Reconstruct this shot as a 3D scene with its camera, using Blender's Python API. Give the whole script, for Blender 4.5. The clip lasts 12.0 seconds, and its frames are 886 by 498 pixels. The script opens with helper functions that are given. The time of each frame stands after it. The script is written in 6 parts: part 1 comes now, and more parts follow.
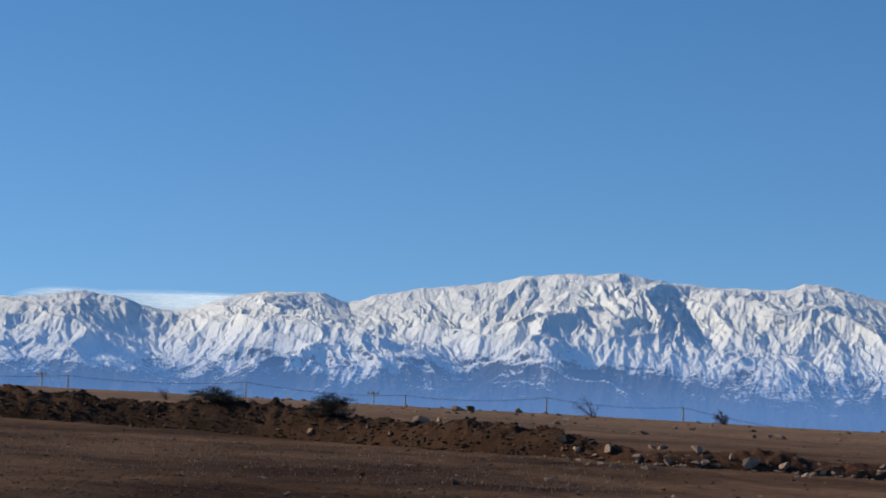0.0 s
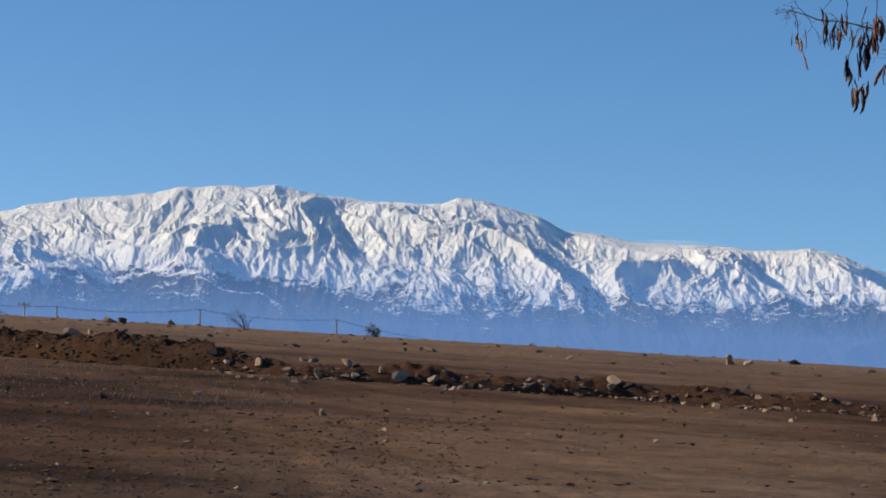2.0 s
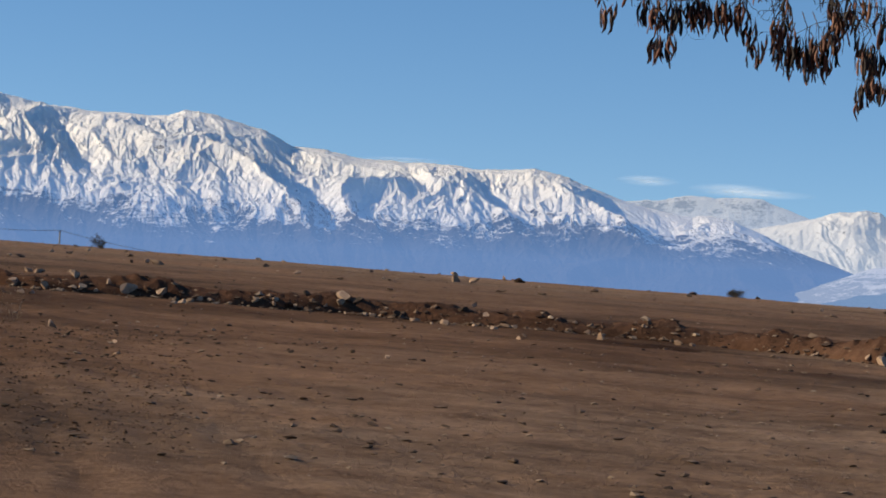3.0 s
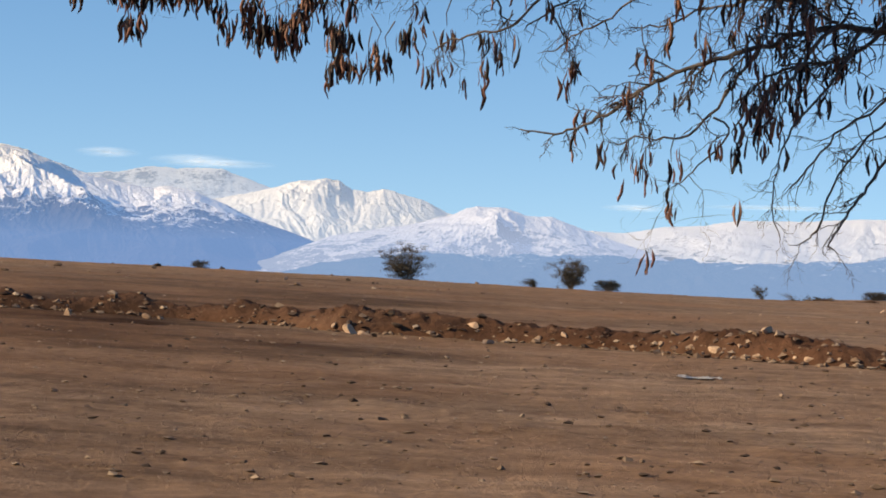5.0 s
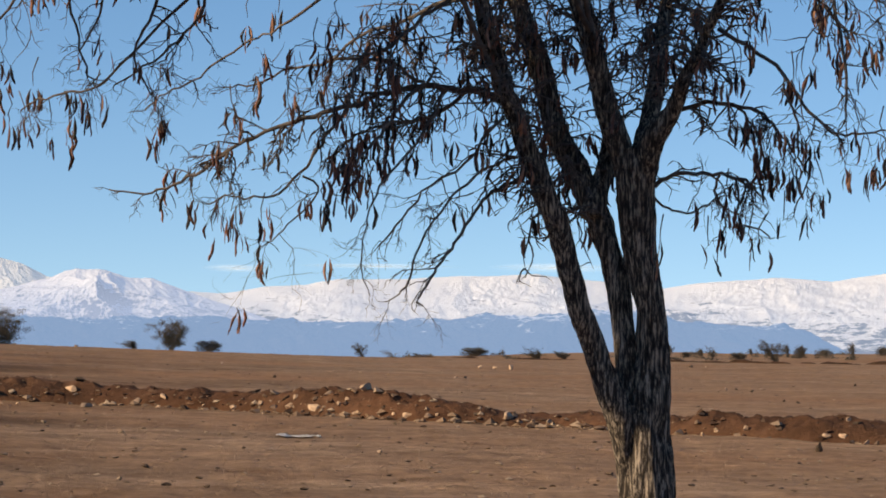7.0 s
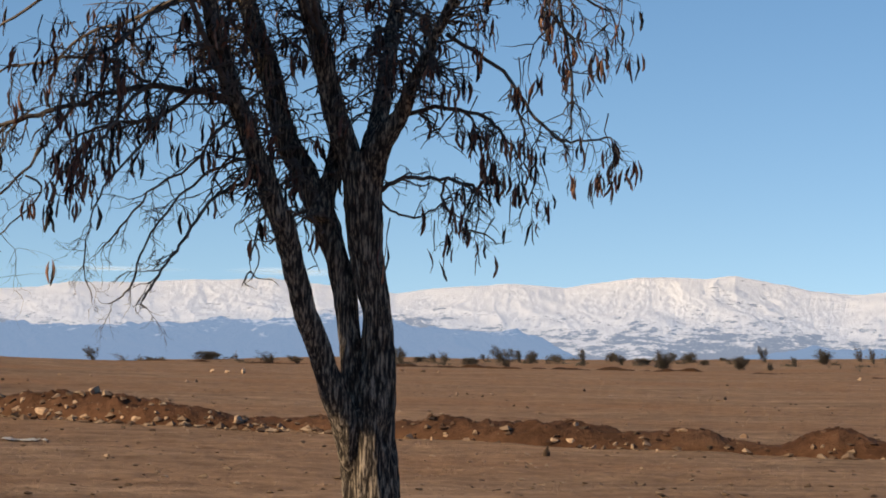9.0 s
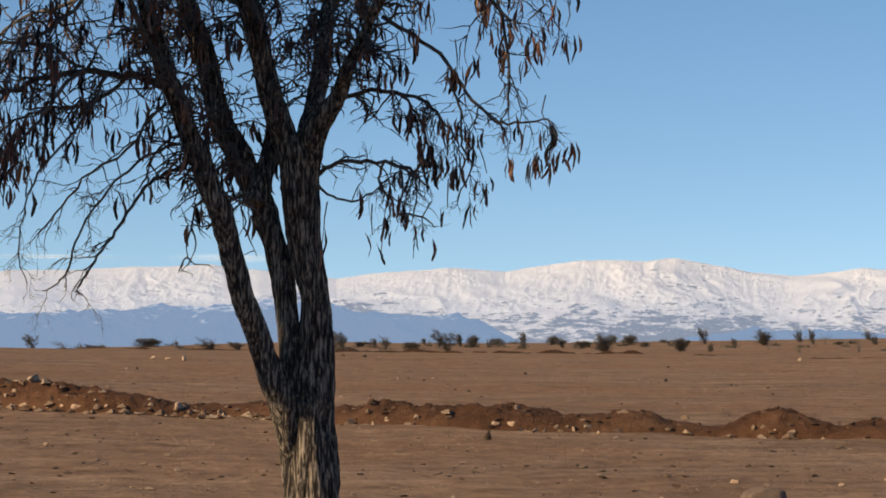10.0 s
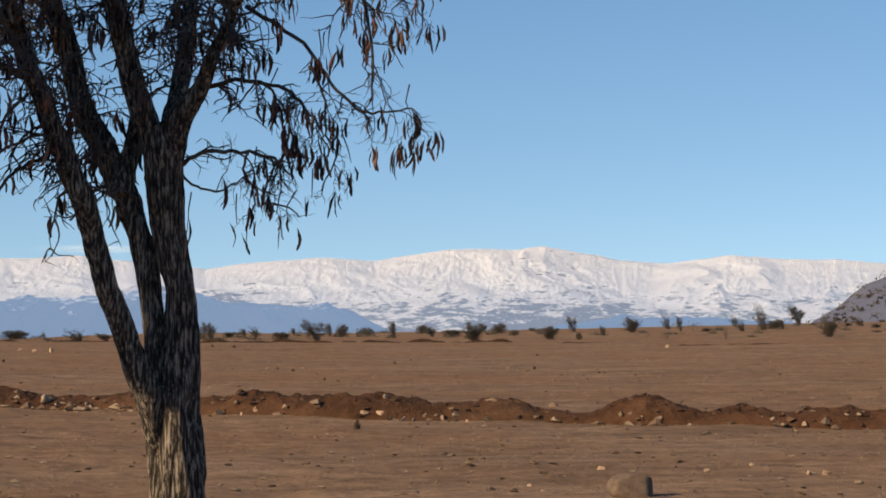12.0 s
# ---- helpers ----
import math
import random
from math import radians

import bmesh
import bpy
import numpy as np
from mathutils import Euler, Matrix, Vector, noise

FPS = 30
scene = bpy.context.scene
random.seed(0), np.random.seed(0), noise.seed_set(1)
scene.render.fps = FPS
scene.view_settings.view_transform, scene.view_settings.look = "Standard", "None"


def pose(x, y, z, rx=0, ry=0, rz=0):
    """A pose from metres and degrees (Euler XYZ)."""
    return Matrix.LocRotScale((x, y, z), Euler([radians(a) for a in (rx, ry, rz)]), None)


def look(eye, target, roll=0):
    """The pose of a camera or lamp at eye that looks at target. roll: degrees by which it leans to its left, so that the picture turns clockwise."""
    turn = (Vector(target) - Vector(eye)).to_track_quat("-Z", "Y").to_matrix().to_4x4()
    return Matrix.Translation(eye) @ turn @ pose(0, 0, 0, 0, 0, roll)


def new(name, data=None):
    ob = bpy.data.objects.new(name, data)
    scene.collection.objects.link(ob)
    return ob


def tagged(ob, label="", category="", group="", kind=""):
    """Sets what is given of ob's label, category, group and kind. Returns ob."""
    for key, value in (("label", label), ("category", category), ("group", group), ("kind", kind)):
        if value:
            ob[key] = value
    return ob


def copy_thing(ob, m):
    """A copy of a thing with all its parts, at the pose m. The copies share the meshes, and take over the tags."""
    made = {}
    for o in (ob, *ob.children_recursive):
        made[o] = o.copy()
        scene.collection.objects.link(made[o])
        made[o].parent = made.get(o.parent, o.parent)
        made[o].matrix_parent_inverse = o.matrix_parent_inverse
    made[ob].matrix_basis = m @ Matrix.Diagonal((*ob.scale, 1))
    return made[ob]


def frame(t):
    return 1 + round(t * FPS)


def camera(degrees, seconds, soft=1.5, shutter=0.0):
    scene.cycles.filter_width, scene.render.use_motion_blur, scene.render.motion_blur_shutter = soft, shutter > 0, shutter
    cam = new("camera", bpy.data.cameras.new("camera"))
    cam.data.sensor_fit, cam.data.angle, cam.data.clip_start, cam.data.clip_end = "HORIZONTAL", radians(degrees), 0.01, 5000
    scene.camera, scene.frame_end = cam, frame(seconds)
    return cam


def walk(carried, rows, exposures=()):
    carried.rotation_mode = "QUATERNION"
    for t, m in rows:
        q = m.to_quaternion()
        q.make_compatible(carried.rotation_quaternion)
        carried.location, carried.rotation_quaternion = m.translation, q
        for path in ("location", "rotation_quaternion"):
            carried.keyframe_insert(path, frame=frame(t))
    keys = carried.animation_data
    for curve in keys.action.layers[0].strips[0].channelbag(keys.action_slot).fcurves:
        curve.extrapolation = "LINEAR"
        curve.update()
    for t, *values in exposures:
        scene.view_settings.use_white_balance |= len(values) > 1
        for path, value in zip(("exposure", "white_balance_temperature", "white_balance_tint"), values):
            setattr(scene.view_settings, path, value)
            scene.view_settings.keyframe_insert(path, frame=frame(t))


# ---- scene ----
# ---- camera: a hand-held tele pan from the left to the right ----
cam = camera(20.2, 12.0, soft=1.8)
# seconds, heading (degrees to the right of +y), tilt, roll, eye
ROWS = [
    (0.0, -35.91, 4.03, 1.78, 0.133, -0.079, 1.538),
    (0.5, -33.27, 3.95, 2.02, 0.139, -0.086, 1.540),
    (1.0, -31.85, 3.39, 1.91, 0.144, -0.078, 1.540),
    (1.5, -30.42, 2.36, 1.95, 0.134, -0.058, 1.539),
    (2.0, -27.91, 2.26, 1.93, 0.149, 0.023, 1.570),
    (2.5, -25.35, 2.04, 2.27, 0.137, 0.055, 1.571),
    (3.0, -21.52, 0.57, 2.89, 0.014, 0.039, 1.561),
    (3.5, -18.09, -0.06, 1.99, -0.107, 0.013, 1.568),
    (3.7, -16.60, -0.28, 1.84, -0.125, 0.007, 1.572),
    (5.3, -8.01, 0.63, 1.29, -0.048, 0.006, 1.608),
    (5.5, -7.30, 0.90, 1.05, -0.048, 0.010, 1.609),
    (6.0, -5.05, 1.25, 0.72, -0.029, 0.004, 1.611),
    (6.5, -3.00, 1.62, 0.65, -0.025, 0.002, 1.611),
    (7.0, -0.02, 1.91, 0.53, -0.000, 0.000, 1.600),
    (7.5, 2.35, 1.81, 0.50, 0.030, 0.016, 1.599),
    (7.7, 2.90, 1.80, 0.58, 0.034, 0.021, 1.600),
    (9.3, 6.52, 2.11, 0.87, 0.054, 0.072, 1.597),
    (9.5, 6.73, 2.07, 0.81, 0.057, 0.099, 1.597),
    (10.0, 7.46, 1.74, 0.30, 0.069, 0.108, 1.593),
    (10.5, 8.22, 1.62, 0.07, 0.087, 0.115, 1.589),
    (11.0, 9.37, 1.59, -0.05, 0.099, 0.113, 1.592),
    (11.5, 9.91, 1.54, -0.05, 0.101, 0.103, 1.592),
    (12.0, 10.47, 1.50, -0.13, 0.089, 0.079, 1.591),
]


def heading(t, yaw, tilt, roll, x, y, z):
    a, b = radians(yaw), radians(tilt)
    eye = Vector((x, y, z))
    way = Vector((math.sin(a) * math.cos(b), math.cos(a) * math.cos(b), math.sin(b)))
    return t, look(eye, eye + 10 * way, roll)


walk(cam, [heading(*row) for row in ROWS],
     exposures=[(0.0, -0.24, 6800, 6), (1.0, -0.26, 6850, 6), (1.6, -0.1, 7050, 7), (2.5, -0.07, 7400, 8), (3.0, 0.0, 7800, 9), (3.5, 0.24, 8250, 10),
                (5.3, 0.36, 8700, 11), (7.5, 0.36, 9200, 12), (9.3, 0.17, 9350, 12), (12.0, 0.14, 9350, 12)])

# ---- sky and sun ----
SUN_AZ, SUN_EL = -112.0, 25.0          # degrees to the right of +y, degrees up
world = bpy.data.worlds.new("world")
scene.world = world
world.use_nodes = True
wn, wl = world.node_tree.nodes, world.node_tree.links
sky = wn.new("ShaderNodeTexSky")
sky.sky_type = "NISHITA"
sky.sun_disc = False
sky.sun_elevation = radians(SUN_EL)
sky.sun_rotation = radians(SUN_AZ)
sky.altitude = 2500
sky.air_density = 1.0
sky.dust_density = 0.2
sky.ozone_density = 3.0
wc = wn.new("ShaderNodeTexCoord")
lift = wn.new("ShaderNodeMapping")                 # the clear winter sky stays blue down to the peaks
lift.inputs["Location"].default_value = (0, 0, 0.09)
tint = wn.new("ShaderNodeMix")
tint.data_type, tint.blend_type = "RGBA", "MULTIPLY"
tint.inputs[0].default_value = 1.0
tint.inputs[7].default_value = (1.1, 1.035, 1.035, 1)
wl.new(wc.outputs["Generated"], lift.inputs[0])
wl.new(lift.outputs[0], sky.inputs[0])
wl.new(sky.outputs[0], tint.inputs[6])
rich = wn.new("ShaderNodeHueSaturation")
rich.inputs["Saturation"].default_value = 1.25
wl.new(tint.outputs[2], rich.inputs["Color"])
wl.new(rich.outputs[0], wn["Background"].inputs[0])
wn["Background"].inputs[1].default_value = 0.15

sun = new("sun", bpy.data.lights.new("sun", "SUN"))
sun.data.energy, sun.data.angle, sun.data.color = 5.0, radians(0.53), (1.0, 0.88, 0.72)
sa, se = radians(SUN_AZ), radians(SUN_EL)
sun_way = Vector((math.sin(sa) * math.cos(se), math.cos(sa) * math.cos(se), math.sin(se)))
sun.matrix_world = look(sun_way * 60, (0, 0, 0))


# ---- materials ----
def material(name, rough=0.9):
    m = bpy.data.materials.new(name)
    m.use_nodes = True
    bsdf = m.node_tree.nodes["Principled BSDF"]
    bsdf.inputs["Roughness"].default_value = rough
    bsdf.inputs["Specular IOR Level"].default_value = 0.25
    return m, m.node_tree.nodes, m.node_tree.links, bsdf


def coords(n, l, scale=(1, 1, 1), kind="Object"):
    tc = n.new("ShaderNodeTexCoord")
    mp = n.new("ShaderNodeMapping")
    mp.inputs["Scale"].default_value = scale
    l.new(tc.outputs[kind], mp.inputs[0])
    return mp.outputs[0]


def noise_tex(n, l, at, scale, detail=5.0, rough=0.6):
    t = n.new("ShaderNodeTexNoise")
    t.inputs["Scale"].default_value = scale
    t.inputs["Detail"].default_value = detail
    t.inputs["Roughness"].default_value = rough
    l.new(at, t.inputs["Vector"])
    return t.outputs["Fac"]


def ramp(n, l, fac, *stops):
    r = n.new("ShaderNodeValToRGB")
    el = r.color_ramp.elements
    while len(el) < len(stops):
        el.new(0.5)
    for e, (p, c) in zip(el, stops):
        e.position, e.color = p, (*c, 1)
    l.new(fac, r.inputs[0])
    return r.outputs[0]


def mix(n, l, fac, a, b, how="MIX"):
    m = n.new("ShaderNodeMix")
    m.data_type, m.blend_type = "RGBA", how
    for s, v in ((m.inputs[0], fac), (m.inputs[6], a), (m.inputs[7], b)):
        if isinstance(v, (int, float)):
            s.default_value = v
        elif isinstance(v, tuple):
            s.default_value = (*v, 1)
        else:
            l.new(v, s)
    return m.outputs[2]


def bump(n, l, bsdf, height, strength, distance):
    b = n.new("ShaderNodeBump")
    b.inputs["Strength"].default_value = strength
    b.inputs["Distance"].default_value = distance
    l.new(height, b.inputs["Height"])
    l.new(b.outputs[0], bsdf.inputs["Normal"])


def soil(name, dark, mid, light, red, grit=1.0, gravel=None):
    """Bare trampled earth: broad patches, streaks, grit and fine relief."""
    m, n, l, bsdf = material(name, 0.95)
    bsdf.inputs["Specular IOR Level"].default_value = 0.08
    at = coords(n, l)
    broad = noise_tex(n, l, at, 0.09, 4)
    streak = noise_tex(n, l, coords(n, l, (0.35, 1.6, 1)), 0.8, 6, 0.7)
    grain = noise_tex(n, l, at, 7.0, 6, 0.75)
    c = ramp(n, l, streak, (0.25, dark), (0.5, mid), (0.78, light))
    if gravel:
        sep = n.new("ShaderNodeSeparateXYZ")
        l.new(at, sep.inputs[0])
        wander = n.new("ShaderNodeMath")
        wander.operation = "MULTIPLY_ADD"
        l.new(noise_tex(n, l, at, 0.12, 4, 0.6), wander.inputs[0])
        wander.inputs[1].default_value = 34.0
        l.new(sep.outputs["X"], wander.inputs[2])
        where = n.new("ShaderNodeMapRange")
        where.inputs["From Min"].default_value, where.inputs["From Max"].default_value = 14.0, 2.0
        l.new(wander.outputs[0], where.inputs[0])
        flat = n.new("ShaderNodeVectorMath")
        flat.operation = "LENGTH"
        l.new(at, flat.inputs[0])
        near = n.new("ShaderNodeMapRange")
        near.inputs["From Min"].default_value, near.inputs["From Max"].default_value = 135.0, 50.0
        l.new(flat.outputs["Value"], near.inputs[0])
        inner = n.new("ShaderNodeMath")
        inner.operation = "MULTIPLY"
        l.new(where.outputs[0], inner.inputs[0])
        l.new(near.outputs[0], inner.inputs[1])
        c = mix(n, l, inner.outputs[0], c, ramp(n, l, streak, (0.3, gravel[0]), (0.72, gravel[1])))
    patch = noise_tex(n, l, coords(n, l, (0.4, 1.2, 1)), 0.32, 7, 0.72)
    c = mix(n, l, 0.9, c, ramp(n, l, patch, (0.32, (0.62, 0.59, 0.56)), (0.5, (1, 1, 1)), (0.68, (1.3, 1.29, 1.27))), "MULTIPLY")
    c = mix(n, l, ramp(n, l, broad, (0.42, (0, 0, 0)), (0.68, (1, 1, 1))), c, red)
    mottle = noise_tex(n, l, at, 1.7, 6, 0.68)
    c = mix(n, l, 0.9, c, ramp(n, l, mottle, (0.34, (0.74, 0.71, 0.68)), (0.5, (1, 1, 1)), (0.68, (1.22, 1.22, 1.2))), "MULTIPLY")
    c = mix(n, l, 0.75 * grit, c, ramp(n, l, grain, (0.28, (0.55, 0.53, 0.5)), (0.55, (1, 1, 1)), (0.8, (1.45, 1.4, 1.35))), "MULTIPLY")
    l.new(c, bsdf.inputs["Base Color"])
    bump(n, l, bsdf, grain, 0.7, 0.08)
    return m


def plain_noise(name, a, b, scale, rough=0.9, strength=0.4, dist=0.01, stretch=(1, 1, 1)):
    m, n, l, bsdf = material(name, rough)
    f = noise_tex(n, l, coords(n, l, stretch), scale, 6, 0.65)
    c = ramp(n, l, f, (0.3, a), (0.7, b))
    info = n.new("ShaderNodeObjectInfo")
    tone = ramp(n, l, info.outputs["Random"], (0.0, (0.72, 0.72, 0.72)), (1.0, (1.2, 1.18, 1.15)))
    l.new(mix(n, l, 1.0, c, tone, "MULTIPLY"), bsdf.inputs["Base Color"])
    bump(n, l, bsdf, f, strength, dist)
    return m


GROUND = soil("trampled_soil", (0.179, 0.112, 0.073), (0.26, 0.172, 0.116), (0.354, 0.247, 0.174), (0.258, 0.147, 0.087), gravel=((0.031, 0.0125, 0.0044), (0.06, 0.0262, 0.0095)))
BERM_RED = soil("red_earth", (0.047, 0.0246, 0.0155), (0.084, 0.0436, 0.0267), (0.126, 0.071, 0.047), (0.092, 0.0425, 0.0247))
BERM_DARK = soil("dark_clayey_earth", (0.024, 0.0128, 0.008), (0.05, 0.027, 0.0168), (0.09, 0.052, 0.0325), (0.075, 0.037, 0.02))
STONE = plain_noise("ochre_stone", (0.28, 0.182, 0.122), (0.5, 0.365, 0.262), 5.0, 0.9, 0.5, 0.03)
STONE_GREY = plain_noise("grey_stone", (0.15, 0.096, 0.062), (0.34, 0.228, 0.15), 3.0, 0.9, 0.5, 0.03)
CLOD = plain_noise("dark_clod", (0.04, 0.027, 0.019), (0.1, 0.068, 0.047), 4.0, 0.95, 0.6, 0.03)
LEAF = plain_noise("grey_green_foliage", (0.045, 0.039, 0.031), (0.105, 0.09, 0.072), 3.0, 0.8, 0.2, 0.01)
TWIGGY = plain_noise("dry_grey_twigs", (0.08, 0.068, 0.055), (0.19, 0.16, 0.13), 3.0, 0.9, 0.2, 0.01)


def pod_material(name, source, output):
    """Dry pods: most are nearly black, some weathered brown, a few pale."""
    m, n, l, bsdf = material(name, 0.6)
    pick = n.new(source)
    tone = ramp(n, l, pick.outputs[output], (0.0, (0.012, 0.009, 0.008)), (0.32, (0.028, 0.019, 0.018)), (0.62, (0.15, 0.06, 0.042)), (1.0, (0.26, 0.14, 0.098)))
    grain = noise_tex(n, l, coords(n, l), 40.0, 4, 0.6)
    l.new(mix(n, l, 0.8, tone, ramp(n, l, grain, (0.3, (0.55, 0.55, 0.55)), (0.7, (1.3, 1.28, 1.25))), "MULTIPLY"), bsdf.inputs["Base Color"])
    bump(n, l, bsdf, grain, 0.4, 0.004)
    return m


POD = pod_material("dry_pod", "ShaderNodeObjectInfo", "Random")
POD_MASS = pod_material("dry_pods", "ShaderNodeNewGeometry", "Random Per Island")
TWIG = plain_noise("grey_brown_twig_bark", (0.04, 0.035, 0.033), (0.15, 0.128, 0.12), 12.0, 0.9, 0.3, 0.003)
POLE = plain_noise("weathered_concrete", (0.32, 0.31, 0.29), (0.48, 0.47, 0.44), 2.0)
WIRE = plain_noise("oxidised_wire", (0.1, 0.1, 0.1), (0.18, 0.18, 0.18), 5.0, 0.6)
PLASTIC = plain_noise("white_plastic_film", (0.62, 0.62, 0.62), (0.8, 0.8, 0.8), 6.0, 0.45)


def bark_material():
    m, n, l, bsdf = material("furrowed_grey_bark", 0.95)
    furrow = noise_tex(n, l, coords(n, l, (1, 1, 0.16)), 30.0, 6, 0.7)
    plates = noise_tex(n, l, coords(n, l, (1, 1, 0.13)), 72.0, 5, 0.68)
    fine = noise_tex(n, l, coords(n, l, (1, 1, 0.5)), 150.0, 3)
    both = mix(n, l, 0.68, furrow, plates)
    c = ramp(n, l, both, (0.40, (0.008, 0.006, 0.005)), (0.495, (0.048, 0.039, 0.032)), (0.60, (0.37, 0.31, 0.25)))
    c = mix(n, l, 0.5, c, ramp(n, l, fine, (0.3, (0.6, 0.6, 0.6)), (0.7, (1.25, 1.22, 1.2))), "MULTIPLY")
    l.new(c, bsdf.inputs["Base Color"])
    bump(n, l, bsdf, both, 0.9, 0.03)
    return m


BARK = bark_material()


def range_material(name, snow_from, snow_full, haze_tint, thin, deep, white=0.84, warm=0.95, rock=((0.026, 0.022, 0.022), (0.1, 0.08, 0.074)), top=0.4, bare=0.66, ledges=1.6):
    """Snow above, bare slopes below; distance haze is painted over the range as a blue emission."""
    m, n, l, bsdf = material(name, 0.9)
    geo = n.new("ShaderNodeNewGeometry")
    sep = n.new("ShaderNodeSeparateXYZ")
    l.new(geo.outputs["Position"], sep.inputs[0])
    nz = n.new("ShaderNodeSeparateXYZ")
    l.new(geo.outputs["Normal"], nz.inputs[0])
    at = coords(n, l)
    broad = noise_tex(n, l, at, 0.004, 3, 0.5)
    rag = noise_tex(n, l, at, 0.022, 8, 0.62)
    fine = noise_tex(n, l, at, 0.16, 6, 0.72)
    line = n.new("ShaderNodeMapRange")
    line.clamp = False
    line.inputs["From Min"].default_value, line.inputs["From Max"].default_value = snow_from, snow_full
    l.new(sep.outputs["Z"], line.inputs[0])

    def maths(op, a, b):
        q = n.new("ShaderNodeMath")
        q.operation = op
        for s, v in ((q.inputs[0], a), (q.inputs[1], b)):
            if isinstance(v, (int, float)):
                s.default_value = v
            else:
                l.new(v, s)
        return q.outputs[0]
    climb = maths("MINIMUM", line.outputs[0], 1.0)
    rags = maths("ADD", maths("MULTIPLY", maths("SUBTRACT", rag, 0.5), 1.9), maths("MULTIPLY", maths("SUBTRACT", fine, 0.5), 1.1))
    rags = maths("ADD", rags, maths("MULTIPLY", maths("SUBTRACT", broad, 0.5), 1.4))
    strata = noise_tex(n, l, coords(n, l, (1, 1, 3.5)), 0.045, 7, 0.7)      # ledges that the snow does not hold on
    rags = maths("ADD", rags, maths("MULTIPLY", maths("SUBTRACT", strata, 0.5), ledges))
    steep = maths("MULTIPLY", maths("SUBTRACT", nz.outputs["Z"], bare), 2.2)
    s = maths("ADD", maths("ADD", climb, deep), maths("ADD", rags, steep))
    snow = ramp(n, l, s, (0.3, (0, 0, 0)), (0.62, (1, 1, 1)))
    c = mix(n, l, snow, ramp(n, l, fine, (0.4, rock[0]), (0.6, rock[1])), (white, white * (0.86 + 0.14 * warm), white * warm))
    l.new(c, bsdf.inputs["Base Color"])
    bump(n, l, bsdf, mix(n, l, 0.6, rag, fine), 0.7, 8.0)
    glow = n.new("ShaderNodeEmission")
    glow.inputs[0].default_value, glow.inputs[1].default_value = (*haze_tint, 1), 1.0
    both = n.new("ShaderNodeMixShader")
    haze = n.new("ShaderNodeMapRange")                # the painted haze is thicker over the plain than over the peaks
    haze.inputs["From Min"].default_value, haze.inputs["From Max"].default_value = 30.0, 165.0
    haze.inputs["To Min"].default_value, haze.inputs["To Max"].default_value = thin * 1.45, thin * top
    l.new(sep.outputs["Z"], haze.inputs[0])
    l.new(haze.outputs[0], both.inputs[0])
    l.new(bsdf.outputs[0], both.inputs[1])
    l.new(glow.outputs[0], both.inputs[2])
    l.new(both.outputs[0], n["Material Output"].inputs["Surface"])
    return m


# ---- arithmetic for relief ----
def lattice(ix, iy, seed):
    h = (ix.astype(np.int64) * 374761393 + iy.astype(np.int64) * 668265263 + seed * 974711) & 0xFFFFFFFF
    h = ((h ^ (h >> 13)) * 1274126177) & 0xFFFFFFFF
    return ((h ^ (h >> 16)) & 0xFFFF) / 65535.0


def value_noise(x, y, seed=0):
    ix, iy = np.floor(x), np.floor(y)
    fx, fy = x - ix, y - iy
    fx, fy = fx * fx * fx * (fx * (fx * 6 - 15) + 10), fy * fy * fy * (fy * (fy * 6 - 15) + 10)
    a, b = lattice(ix, iy, seed), lattice(ix + 1, iy, seed)
    c, d = lattice(ix, iy + 1, seed), lattice(ix + 1, iy + 1, seed)
    return (a + (b - a) * fx) * (1 - fy) + (c + (d - c) * fx) * fy


def fbm(x, y, octaves=5, seed=0, gain=0.5, ridged=False):
    total, amp, norm = 0.0, 1.0, 0.0
    for k in range(octaves):
        v = value_noise(x * 2 ** k + 17.3 * k, y * 2 ** k - 9.1 * k, seed + k)
        total = total + amp * ((1 - np.abs(2 * v - 1)) if ridged else v)
        norm += amp
        amp *= gain
    return total / norm


def softplus(v, w):
    return w * np.logaddexp(0, v / w)


RUTS = [[(-31.5, 44.7), (-25.2, 37.0), (-18.2, 28.5), (-11.6, 19.9), (-6, 11)], [(-25, 40.5), (-16.6, 29.1), (-11.0, 21.3), (-5, 12)],
        [(-38, 21), (-30, 22.5), (-21.2, 26), (-15, 26.2), (-9, 20)], [(-36, 30), (-28, 27), (-19, 27.2), (-14.5, 25), (-8.5, 18)]]


def ruts(x, y):
    """Shallow wheel tracks pressed into the soil, with a low rim."""
    near = np.full(np.shape(x), 9.0)
    for line in RUTS:
        for (ax, ay), (bx, by) in zip(line, line[1:]):
            dx, dy = bx - ax, by - ay
            t = np.clip(((x - ax) * dx + (y - ay) * dy) / (dx * dx + dy * dy), 0, 1)
            near = np.minimum(near, np.hypot(x - ax - t * dx, y - ay - t * dy))
    near = near + (fbm(x / 1.1, y / 1.1, 3, 19) - 0.5) * 0.35
    return -0.014 * np.exp(-((near / 0.15) ** 2)) + 0.006 * np.exp(-(((near - 0.3) / 0.14) ** 2))


